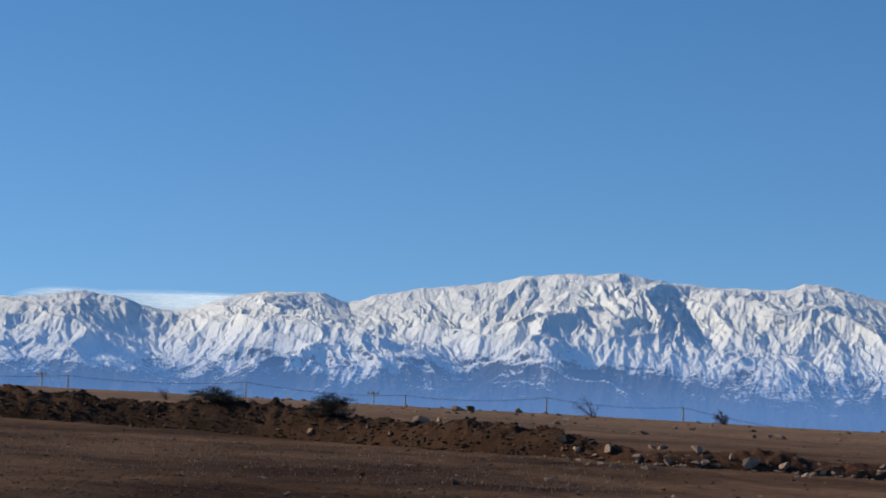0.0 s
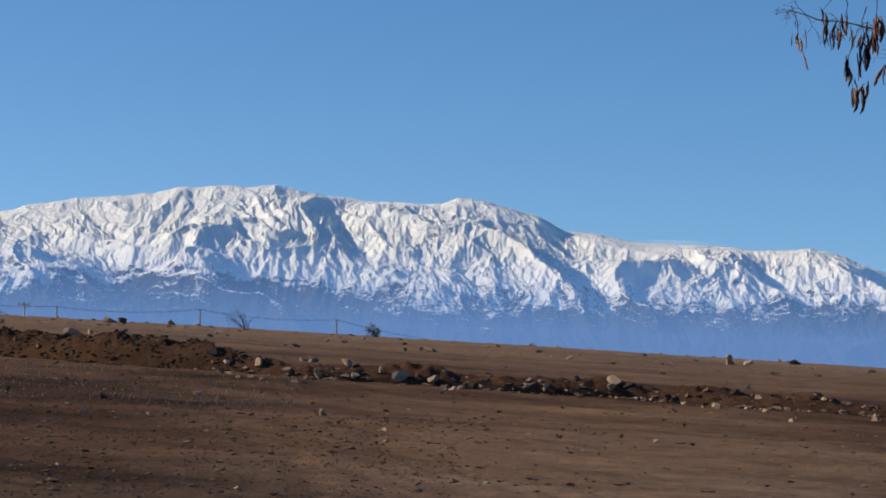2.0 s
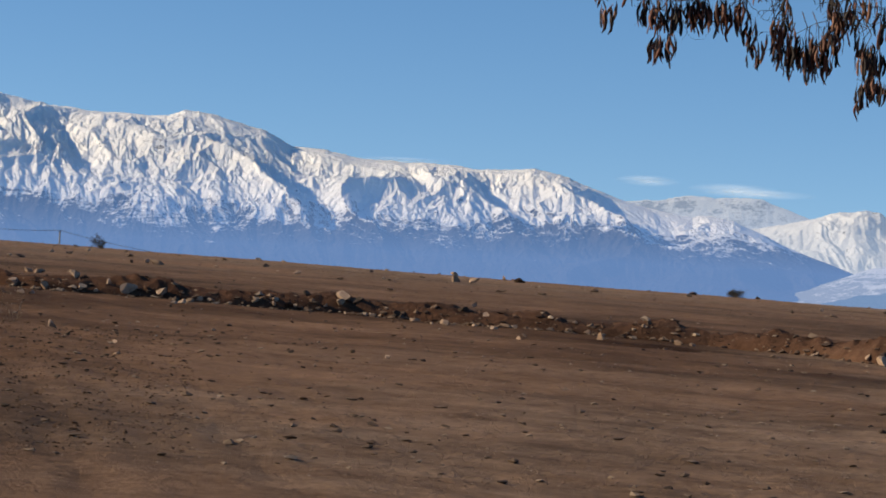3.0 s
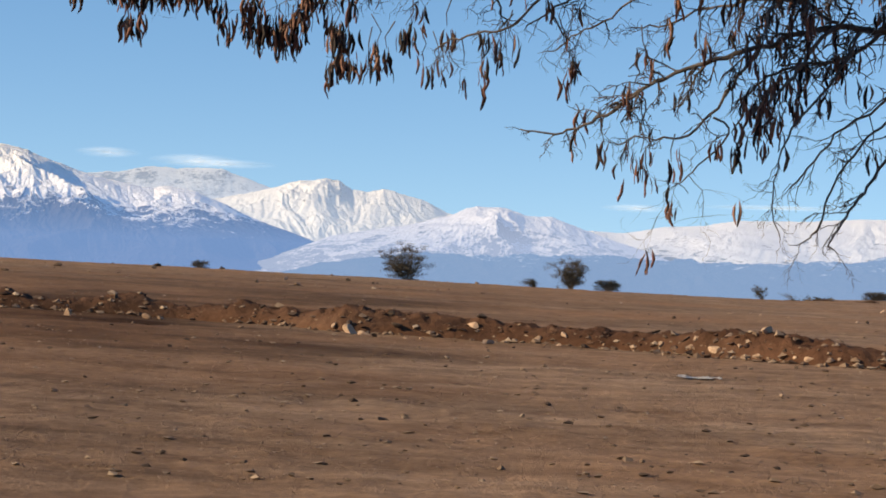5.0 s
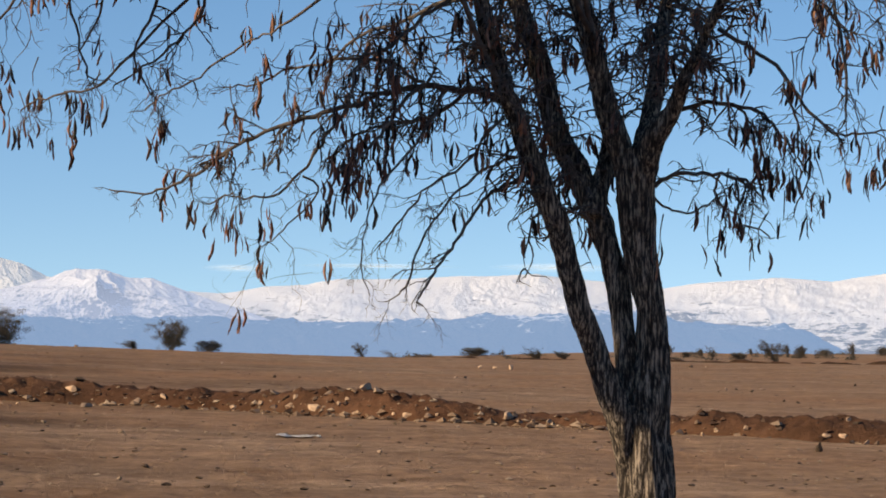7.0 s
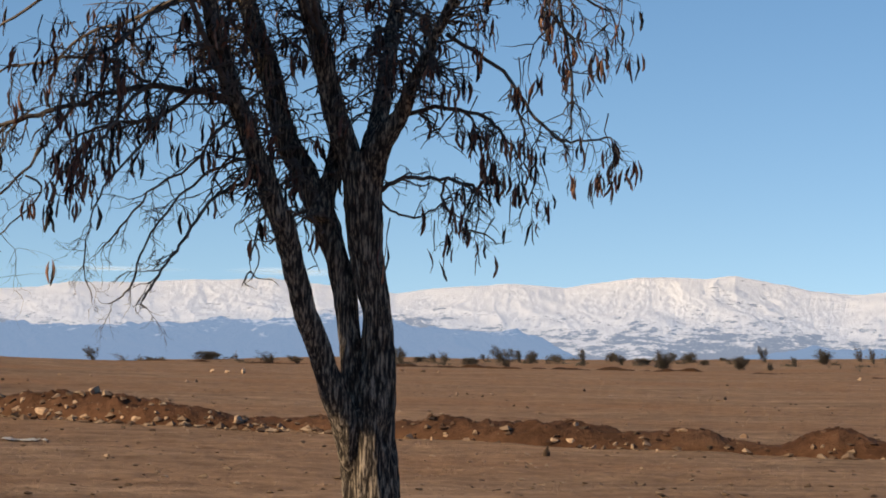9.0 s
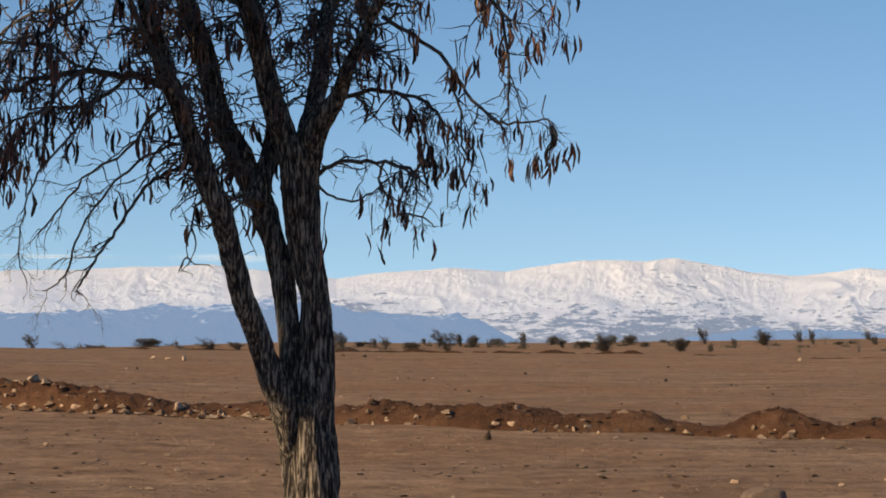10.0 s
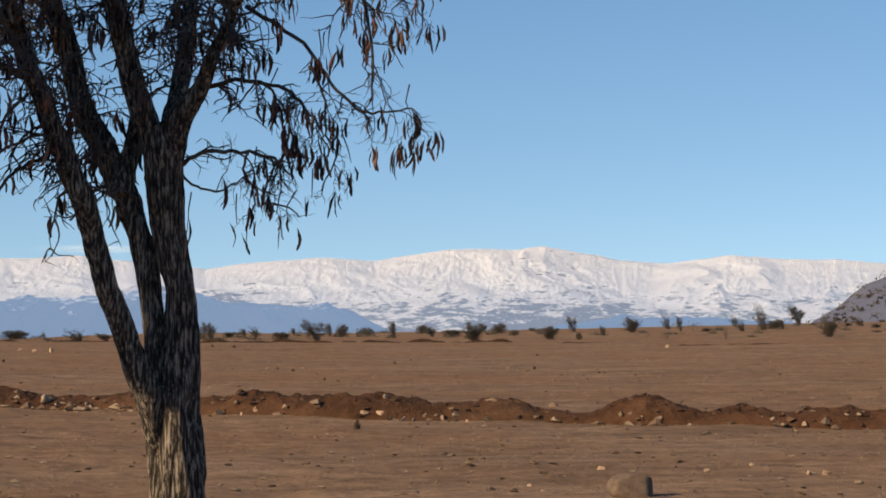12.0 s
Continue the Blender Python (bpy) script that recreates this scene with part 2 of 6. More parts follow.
def terrain(x, y):
    """Height of the open ground: a plain that climbs gently to the left and ends in a low crest."""
    x, y = np.asarray(x, float), np.asarray(y, float)
    r = np.hypot(x, y)
    z = 0.030 * softplus(-x, 4.0) - 0.03 * 4.0 * math.log(2) * np.exp(-((r / 25) ** 2)) + 0.022 * softplus(x - 36, 4.0)
    z = z * np.clip(r / 20, 0, 1)
    over = softplus(r - 152 - 75 * np.clip((np.degrees(np.arctan2(x, y)) + 1) / 5, 0, 1) * (y > 0), 6.0)
    z = z * np.exp(-over / 150) - 50 * (1 - np.exp(-over / 1200))
    z = z + (fbm(x / 9, y / 9, 4, 3) - 0.5) * 0.16 * np.clip((r - 8) / 20, 0, 1) * np.exp(-over / 60)
    return z + (fbm(x / 1.3, y / 1.3, 4, 11) - 0.5) * 0.07 + (fbm(x / 0.5, y / 0.5, 3, 15) - 0.5) * 0.05 * np.exp(-over / 60) + ruts(x, y)


def profile(text):
    pairs = [tuple(map(float, p.split(","))) for p in text.split()]
    return np.array([p[0] for p in pairs]), np.array([p[1] for p in pairs])


# the bank of tipped earth: heading, distance of its foot; heading, height of its back
BANK_FOOT = profile("-60,66 -46,62.5 -43,61.5 -40,60 -38,58.3 -35.5,55.3 -33,53 -30.8,51.6 -27.4,51.8 -23.5,52.6 -20,51.8 -15.3,51.2 -13.4,50 -11.5,48 -8,47.5 "
                    "-5.2,46 -3.2,43.3 -0.6,41.4 2.7,41 5.8,38.8 8.4,37.8 12.9,37.6 15,36.6 20.6,35.6 30,36")
BANK_BACK = profile("-49,0.62 -46,0.7 -44.6,0.74 -43,0.6 -40.8,0.7 -39.5,0.76 -38,0.66 -36.9,0.58 -35.6,0.6 -34.3,0.68 -33.2,0.62 -32.4,0.4 -31,0.26 "
                    "-29,0.36 -28.2,0.46 -27,0.22 -26,0.32 -24.8,0.26 -23.7,0.4 -22.8,0.22 -21.5,0.38 -20.3,0.26 -19.3,0.36 -17.5,0.16 -16.6,0.46 "
                    "-15,0.16 -13.8,0.44 -12.4,0.34 -10.9,0.46 -9.5,0.34 -8.5,0.42 -7,0.3 -5,0.3 -3.2,0.4 -1.8,0.44 -0.6,0.38 0.8,0.28 1.5,0.16")
BANK_TAIL = profile("1.5,0.16 2.5,0.2 4,0.22 5.7,0.3 6.7,0.36 7.8,0.28 9,0.44 9.7,0.3 10.3,0.24 11.6,0.33 12.8,0.18 13.7,0.08 14.2,0.14 14.5,0.36 15.0,0.4 15.6,0.4 15.95,0.3 "
                    "16.4,0.08 17.3,0.28 18.4,0.16 19.6,0.3 20.6,0.2 22,0.3 26,0.1")


def bank_size(az):
    h = 0.0
    for off, w in ((-0.5, 0.16), (-0.25, 0.22), (0.0, 0.24), (0.25, 0.22), (0.5, 0.16)):
        h = h + w * np.where(az + off < 1.5, np.interp(az + off, *BANK_BACK), np.interp(az + off, *BANK_TAIL))
    h = h * (0.95 + 0.25 * (fbm(np.asarray(az) * 2.2, np.asarray(az) * 0 + 5, 4, 91) - 0.5))
    return np.interp(az, *BANK_FOOT), h, 1.1 + 3.0 * h


def bank(x, y):
    """Height of the earth bank over the ground."""
    x, y = np.asarray(x, float), np.asarray(y, float)
    az, r = np.degrees(np.arctan2(x, y)), np.hypot(x, y)
    foot, h, wide = bank_size(az)
    s = np.clip((r - foot) / wide, 0, 1)
    rough = (fbm(x / 0.9, y / 0.9, 4, 41) - 0.5) * 0.34 + (fbm(x / 0.24, y / 0.24, 4, 47) - 0.5) * 0.55
    lift = h * np.sin(np.pi * s ** 0.75) ** 0.9 * (1 + rough * np.where(az < -32, 0.85, 1.1))
    return np.where((az > -49) & (az < 26), lift, 0.0)


def surface(x, y):
    return terrain(x, y) + bank(x, y)


def height(x, y):
    return float(surface(np.array([x]), np.array([y]))[0])


def polar(az, r):
    a = radians(az)
    return r * math.sin(a), r * math.cos(a)


def grid_mesh(name, X, Y, Z, smooth=True, wrap=False):
    rows, cols = X.shape
    v = np.stack([X, Y, Z], -1).reshape(-1, 3)
    i = np.arange(rows * cols).reshape(rows, cols)
    if wrap:
        i = np.concatenate([i, i[:, :1]], 1)
    q = np.stack([i[:-1, :-1], i[:-1, 1:], i[1:, 1:], i[1:, :-1]], -1).reshape(-1, 4)
    me = bpy.data.meshes.new(name)
    me.vertices.add(len(v))
    me.vertices.foreach_set("co", v.ravel())
    me.loops.add(q.size)
    me.loops.foreach_set("vertex_index", q.ravel().astype(np.int32))
    me.polygons.add(len(q))
    me.polygons.foreach_set("loop_start", np.arange(0, q.size, 4, dtype=np.int32))
    me.polygons.foreach_set("loop_total", np.full(len(q), 4, dtype=np.int32))
    me.update(calc_edges=True)
    if smooth:
        me.polygons.foreach_set("use_smooth", np.ones(len(q), bool))
    return me


# ---- ground: one sheet out to the mountains ----
def build_ground():
    az = np.radians(np.concatenate([np.arange(-180, -50, 4.0), np.arange(-50, 26, 0.11), np.arange(26, 180, 4.0)]))
    r = np.concatenate([np.linspace(0.001, 16, 24), np.geomspace(16.2, 250, 540), np.geomspace(254, 4850, 40)])
    A, R = np.meshgrid(az, r)
    A = A[:, ::-1]
    X, Y = R * np.sin(A), R * np.cos(A)
    me = grid_mesh("ground", X, Y, terrain(X, Y), wrap=True)
    me.materials.append(GROUND)
    return tagged(new("ground", me), "bare brown trampled soil with grit and faint tracks", "ground", kind="structure")


build_ground()


# ---- the bank of tipped earth along the far side of the open ground ----
def build_bank(name, label, a0, a1, mat):
    az = np.arange(a0, a1, 0.05)[::-1]
    foot, h, wide = bank_size(az)
    s = np.linspace(-0.06, 1.06, 34)
    S, A = np.meshgrid(s, az, indexing="ij")
    R = foot[None, :] + S * wide[None, :]
    X, Y = R * np.sin(np.radians(A)), R * np.cos(np.radians(A))
    ends = np.clip((A - a0) / 0.5, 0, 1) * np.clip((a1 - A) / 0.5, 0, 1)
    inside = np.clip(np.minimum(S, 1 - S) * 12, -1, 1)
    Z = terrain(X, Y) + bank(X, Y) * ends + np.where(inside > 0, 0.012 * inside * ends, 0.3 * inside) - 0.08 * (1 - ends)
    me = grid_mesh(name, X, Y, Z)
    me.materials.append(mat)
    return tagged(new(name, me), label, "earth bank", kind="structure")


build_bank("bank_dark", "low bank of dark lumpy tipped earth", -49, -32.0, BERM_DARK)
build_bank("bank_red", "low bank of loose reddish earth with stones", -32.9, 26, BERM_RED)


def build_ledge(a0, a1, r, high):
    """A long low lip of dark crumbled earth and dry weeds across the far plain."""
    az = np.arange(a0, a1, 0.03)[::-1]
    t = np.linspace(0, 1, 9)
    T, A = np.meshgrid(t, az, indexing="ij")
    ends = np.clip((A - a0) / 0.4, 0, 1) * np.clip((a1 - A) / 0.4, 0, 1)
    R = r + 1.2 * (fbm(A * 0.8, A * 0, 3, 61) - 0.5) + 0.9 * T
    X, Y = R * np.sin(np.radians(A)), R * np.cos(np.radians(A))
    lump = np.clip(2.4 * fbm(A * 2.2, T * 0 + r, 5, 63) - 0.5, 0, 2)
    Z = terrain(X, Y) - 0.03 + high * ends * lump * np.sin(np.pi * T) ** 0.6
    me = grid_mesh("bank_far", X, Y, Z)
    me.materials.append(BERM_DARK)
    return tagged(new("bank_far", me), "low lip of dark earth across the far plain", "earth bank", kind="structure")


for lip in [(4.4, 12.2, 141, 0.2), (12.9, 14.8, 133, 0.13), (15.6, 18.6, 124, 0.09), (-1.5, 3.2, 147, 0.1)]:
    build_ledge(*lip)


# ---- mountains ----
def ridges(u, v, octaves, seed, gain=0.52):
    """Eroded ridges: each finer octave shows only where the coarser one stands high."""
    total, amp, weight, norm = 0.0, 1.0, 1.0, 0.0
    for k in range(octaves):
        c, d = math.cos(0.9 * k), math.sin(0.9 * k)
        n = 1 - np.abs(2 * value_noise((u * c + v * d) * 2 ** k + 5.3 * k, (v * c - u * d) * 2 ** k - 3.7 * k, seed + k) - 1)
        total = total + amp * weight * n
        norm += amp
        weight = np.clip(0.35 + 0.9 * n, 0, 1)
        amp *= gain
    return total / norm


def gullies(U, V, Z, cell, seed, weight):
    """Ridges and gullies that run down the slope of Z, one every cell metres; between -1 and 1."""
    gu, gv = np.gradient(Z, U[0], axis=1), np.gradient(Z, V[:, 0], axis=0)
    steep = np.hypot(gu, gv) + 1e-6
    across, down = -gv / steep, gu / steep
    x, y = U / cell, V / cell
    ix, iy = np.floor(x), np.floor(y)
    wave_s, wave_c, total = 0.0, 0.0, 1e-6
    for i in (-1, 0, 1):
        for j in (-1, 0, 1):
            px = x - (ix + i + 0.2 + 0.6 * lattice(ix + i, iy + j, seed))
            py = y - (iy + j + 0.2 + 0.6 * lattice(ix + i, iy + j, seed + 7))
            w = np.exp(-2.6 * (px * px + py * py))
            turn = (px * across + py * down) * 5.6
            wave_s, wave_c, total = wave_s + w * np.sin(turn), wave_c + w * np.cos(turn), total + w
    ridge = 0.6 * (1 - 2.2 * np.abs(wave_s / total)) + 0.4 * wave_c / total
    return ridge * np.clip(steep / weight, 0, 1)


def build_range(name, label, skyline, foot_r, crest_r, step, rows, relief, size, seed, mat, back=0.12, ragged=0.05, foot=-42.0, octaves=5):
    """A range seen from afar: its skyline as heading,elevation pairs in degrees; relief and size of its spurs in metres."""
    pa, pe = profile(skyline)
    az = np.arange(pa[0], pa[-1] + step, step)[::-1]
    t = np.concatenate([np.linspace(0, 1, rows), 1 + back * np.linspace(0.1, 1, 6)])
    T, A = np.meshgrid(t, az, indexing="ij")
    crest = crest_r * np.tan(np.radians(np.interp(az, pa, pe))) + 1.6
    R = foot_r + (crest_r - foot_r) * T
    U, V = A * radians(1) * crest_r, R
    tall = (crest - foot)[None, :]
    wide = np.clip(tall / 200, 0.15, 1)
    # broad smoothing of the crest line, so that the body of the range does not copy every notch of the skyline
    k = max(3, int(size / (step * radians(1) * crest_r)))
    pad = np.pad(crest, k, mode="edge")
    body = np.convolve(pad, np.hanning(2 * k + 1) / np.hanning(2 * k + 1).sum(), "valid")[None, :] - foot
    blend = np.clip(T, 0, 1) ** 3
    up = (body * (1 - blend) + tall * blend) * np.where(T <= 1, np.clip(T, 0, 1), 1 - 2.0 * (T - 1))
    wu = (fbm(U / size * 0.6, V / size * 0.6, 3, seed + 21) - 0.5) * 1.1
    wv = (fbm(U / size * 0.6 + 40, V / size * 0.6, 3, seed + 23) - 0.5) * 1.1
    spurs = ridges(U / (1.7 * size) + 0.35 * V / size + 1.3 * wu, V / (2.8 * size) + 1.3 * wv, 4, seed + 3, 0.42)
    env = np.clip(T * 2.2, 0.0, 1) ** 1.5 * np.clip((1.03 - T) * 3.2, 0.0, 1) ** 0.6
    Z = foot + up + 1.5 * relief * env * (spurs - 0.5) * wide
    cell, deep = 0.7 * size, 0.085 * relief
    for n in range(octaves):
        Z = Z + deep * env ** 0.7 * gullies(U, V, Z, cell, seed + 11 * n, 0.34) * wide
        cell, deep = cell * 0.52, deep * 0.61
    cap = 1.6 + (crest - 1.6)[None, :] * R / crest_r
    Z = np.where(T < 1, cap - softplus(cap - Z, 1.2), Z)
    Z = Z + (fbm(U / 30, V / 30, 5, seed + 5, 0.62) - 0.5) * ragged * tall * np.clip((T - 0.7) * 4, 0, 1)
    X, Y = R * np.sin(np.radians(A)), R * np.cos(np.radians(A))
    me = grid_mesh(name, X, Y, Z)
    me.materials.append(mat)
    return tagged(new(name, me), label, "mountain range", kind="structure")


# the blue tints and shares below set each range's painted haze
HAZE_BLUE = (0.2, 0.43, 1.0)
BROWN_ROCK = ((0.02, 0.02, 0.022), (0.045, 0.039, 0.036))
MASSIF = range_material("snowy_massif", 74, 130, HAZE_BLUE, 0.38, 0.05, 0.94, 0.93, BROWN_ROCK, 0.24, 0.66, 1.3)
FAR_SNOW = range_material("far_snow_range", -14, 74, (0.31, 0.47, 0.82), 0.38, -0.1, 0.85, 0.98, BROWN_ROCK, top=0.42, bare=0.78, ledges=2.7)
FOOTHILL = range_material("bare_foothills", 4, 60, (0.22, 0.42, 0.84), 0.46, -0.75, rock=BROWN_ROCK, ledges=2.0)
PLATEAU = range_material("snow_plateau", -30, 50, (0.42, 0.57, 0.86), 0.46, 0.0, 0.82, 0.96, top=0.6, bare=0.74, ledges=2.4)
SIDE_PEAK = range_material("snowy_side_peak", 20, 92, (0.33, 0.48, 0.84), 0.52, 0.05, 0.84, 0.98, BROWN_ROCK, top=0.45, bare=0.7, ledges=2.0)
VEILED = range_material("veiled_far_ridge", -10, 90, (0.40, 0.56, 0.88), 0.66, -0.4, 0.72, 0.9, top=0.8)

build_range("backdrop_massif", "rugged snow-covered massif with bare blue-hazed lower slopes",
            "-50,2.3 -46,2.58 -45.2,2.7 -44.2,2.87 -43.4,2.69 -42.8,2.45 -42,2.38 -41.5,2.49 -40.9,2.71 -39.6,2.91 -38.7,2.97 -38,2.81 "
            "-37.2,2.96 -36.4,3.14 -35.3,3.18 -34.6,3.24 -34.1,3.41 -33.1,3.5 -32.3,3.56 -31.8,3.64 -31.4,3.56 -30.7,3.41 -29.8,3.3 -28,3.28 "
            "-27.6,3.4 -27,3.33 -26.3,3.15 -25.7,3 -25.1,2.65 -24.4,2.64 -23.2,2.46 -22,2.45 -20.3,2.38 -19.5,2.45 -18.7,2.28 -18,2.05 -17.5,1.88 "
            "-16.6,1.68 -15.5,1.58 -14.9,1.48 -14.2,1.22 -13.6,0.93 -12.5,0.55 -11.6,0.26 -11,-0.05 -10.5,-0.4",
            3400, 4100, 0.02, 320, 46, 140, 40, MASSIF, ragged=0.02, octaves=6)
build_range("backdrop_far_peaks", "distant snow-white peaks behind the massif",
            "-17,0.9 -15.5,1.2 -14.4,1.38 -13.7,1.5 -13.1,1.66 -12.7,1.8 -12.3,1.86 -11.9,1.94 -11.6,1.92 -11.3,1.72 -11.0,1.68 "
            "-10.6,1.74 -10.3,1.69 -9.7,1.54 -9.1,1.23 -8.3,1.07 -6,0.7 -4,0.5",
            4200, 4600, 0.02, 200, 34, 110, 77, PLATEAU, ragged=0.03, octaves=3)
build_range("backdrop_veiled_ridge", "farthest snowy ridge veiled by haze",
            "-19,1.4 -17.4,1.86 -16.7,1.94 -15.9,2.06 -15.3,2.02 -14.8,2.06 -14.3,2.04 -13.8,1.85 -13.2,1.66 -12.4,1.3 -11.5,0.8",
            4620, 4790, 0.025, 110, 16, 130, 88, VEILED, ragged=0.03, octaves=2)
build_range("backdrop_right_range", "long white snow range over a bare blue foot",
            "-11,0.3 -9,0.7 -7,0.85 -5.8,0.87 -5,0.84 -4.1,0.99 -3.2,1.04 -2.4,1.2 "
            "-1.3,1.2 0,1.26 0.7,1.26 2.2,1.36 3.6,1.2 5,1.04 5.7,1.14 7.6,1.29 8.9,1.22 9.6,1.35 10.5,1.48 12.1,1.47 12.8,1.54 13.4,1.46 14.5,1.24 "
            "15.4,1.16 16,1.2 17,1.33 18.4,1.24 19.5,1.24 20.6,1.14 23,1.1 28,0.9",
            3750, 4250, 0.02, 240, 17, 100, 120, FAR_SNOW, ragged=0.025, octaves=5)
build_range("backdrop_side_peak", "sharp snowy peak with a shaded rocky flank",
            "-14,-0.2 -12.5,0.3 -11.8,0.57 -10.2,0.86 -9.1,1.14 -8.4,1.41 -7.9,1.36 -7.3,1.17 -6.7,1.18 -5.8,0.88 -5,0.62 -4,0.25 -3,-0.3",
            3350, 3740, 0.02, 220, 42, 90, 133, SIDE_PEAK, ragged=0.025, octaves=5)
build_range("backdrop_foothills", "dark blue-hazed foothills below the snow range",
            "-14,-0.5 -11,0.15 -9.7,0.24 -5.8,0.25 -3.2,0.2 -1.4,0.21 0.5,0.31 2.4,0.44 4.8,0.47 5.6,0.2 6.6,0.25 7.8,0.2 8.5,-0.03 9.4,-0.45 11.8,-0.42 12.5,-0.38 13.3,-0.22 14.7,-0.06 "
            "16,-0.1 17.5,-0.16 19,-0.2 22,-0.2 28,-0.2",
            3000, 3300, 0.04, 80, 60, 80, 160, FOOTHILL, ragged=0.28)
# the near hill has a share of emissive haze painted in as well
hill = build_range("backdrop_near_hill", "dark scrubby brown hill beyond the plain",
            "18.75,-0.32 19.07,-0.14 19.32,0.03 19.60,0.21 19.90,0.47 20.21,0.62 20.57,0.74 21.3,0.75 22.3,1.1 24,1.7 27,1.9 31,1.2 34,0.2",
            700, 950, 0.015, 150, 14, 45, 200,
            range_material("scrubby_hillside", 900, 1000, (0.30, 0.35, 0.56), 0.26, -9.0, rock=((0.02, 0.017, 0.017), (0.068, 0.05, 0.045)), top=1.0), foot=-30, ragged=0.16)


def build_hill_scrub(count, each):
    """Thorn trees and scrub all over the near hill, too many to count."""
    r = np.random.RandomState(91)
    at = np.array([v.co for v in hill.data.vertices])
    at = at[(at[:, 2] > -20)][r.randint(0, (at[:, 2] > -20).sum(), count)]
    wide = 1.0 + 2.2 * r.rand(count) ** 2
    k = count * each
    spread = r.normal(0, 0.4, (k, 3)) * np.array([1, 1, 0.7]) + np.array([0, 0, 0.45])
    c = np.repeat(at, each, 0) + spread * np.repeat(wide, each)[:, None]
    u, w = r.normal(0, 0.28, (k, 3)), r.normal(0, 0.22, (k, 3))
    co = np.stack([c + u, c + w, c - u, c - w], 1).reshape(-1, 3)
    me = bpy.data.meshes.new("hill_scrub")
    me.from_pydata(co, [], np.arange(4 * k).reshape(-1, 4))
    me.materials.append(LEAF)
    tagged(new("hill_scrub", me), "dark scrub dotted over the brown hillside", "scrub", kind="stuff")


build_hill_scrub(1300, 26)


# ---- helpers for things ----
def mesh_from(name, bm, mat, smooth=False):
    me = bpy.data.meshes.new(name)
    bm.to_mesh(me)
    bm.free()
    me.materials.append(mat)
    if smooth:
        me.polygons.foreach_set("use_smooth", np.ones(len(me.polygons), bool))
    return me


def part(name, bm, mat, parent, label="", smooth=False):
    ob = new(name, mesh_from(name, bm, mat, smooth))
    ob.parent = parent
    return tagged(ob, label)


def tube(bm, points, radii, sides=8, rough=0.0, seed=0.0):
    """A tapered tube along points, added to bm, closed at its ends."""
    rings, ref = [], Vector((0.31, 0.77, 0.55)).normalized()
    for i, p in enumerate(points):
        way = (points[min(i + 1, len(points) - 1)] - points[max(i - 1, 0)])
        way = way.normalized() if way.length > 1e-9 else Vector((0, 0, 1))
        u = way.cross(ref).normalized()
        w = way.cross(u)
        ring = []
        for k in range(sides):
            a = 2 * math.pi * k / sides
            d = u * math.cos(a) + w * math.sin(a)
            q = radii[i]
            if rough:
                s = p + d * radii[i]
                ridge = 1 - 2 * abs(noise.noise(Vector((s.x * 15 + seed, s.y * 15, s.z * 2.6))))
                q *= 1 + rough * (1.2 * (ridge - 0.5) + 1.2 * noise.noise(Vector((s.x * 7, s.y * 7 + seed, s.z * 2))) + 0.8 * noise.noise(Vector((s.x * 45, s.y * 45 + seed, s.z * 9))))
            ring.append(bm.verts.new(p + d * q))
        rings.append(ring)
    for a, b in zip(rings, rings[1:]):
        for k in range(sides):
            bm.faces.new((a[k], a[(k + 1) % sides], b[(k + 1) % sides], b[k]))
    bm.faces.new(rings[0][::-1])
    bm.faces.new(rings[-1])


def curve_through(knots, steps):
    """Points of a smooth line through knots (x, y, z, r); returns points and radii."""
    P = [Vector(k[:3]) for k in knots]
    R = [k[3] for k in knots]
    pts, rad = [], []
    for i in range(len(P) - 1):
        a, b, c, d = P[max(i - 1, 0)], P[i], P[i + 1], P[min(i + 2, len(P) - 1)]
        for s in range(steps):
            t = s / steps
            pts.append(0.5 * (2 * b + (c - a) * t + (2 * a - 5 * b + 4 * c - d) * t * t + (3 * b - a - 3 * c + d) * t ** 3))
            rad.append(R[i] + (R[i + 1] - R[i]) * t)
    return pts + [P[-1]], rad + [R[-1]]


# ---- the locust tree ----
rng = random.Random(7)
tree = tagged(new("locust_tree"), "bare forked locust tree with furrowed trunk and hanging brown pods", "tree")
TREE_BASE = Vector((1.17, 13.97, height(1.17, 13.97)))
tree.location = TREE_BASE
twig_bm = bmesh.new()
pod_places = []


def hang_pods(p, count):
    for _ in range(count):
        pod_places.append((p + Vector((rng.gauss(0, 0.018), rng.gauss(0, 0.03), rng.uniform(-0.03, 0.01))), rng.uniform(0.075, 0.15), rng.uniform(0, 6.28), rng.gauss(0, 0.22)))


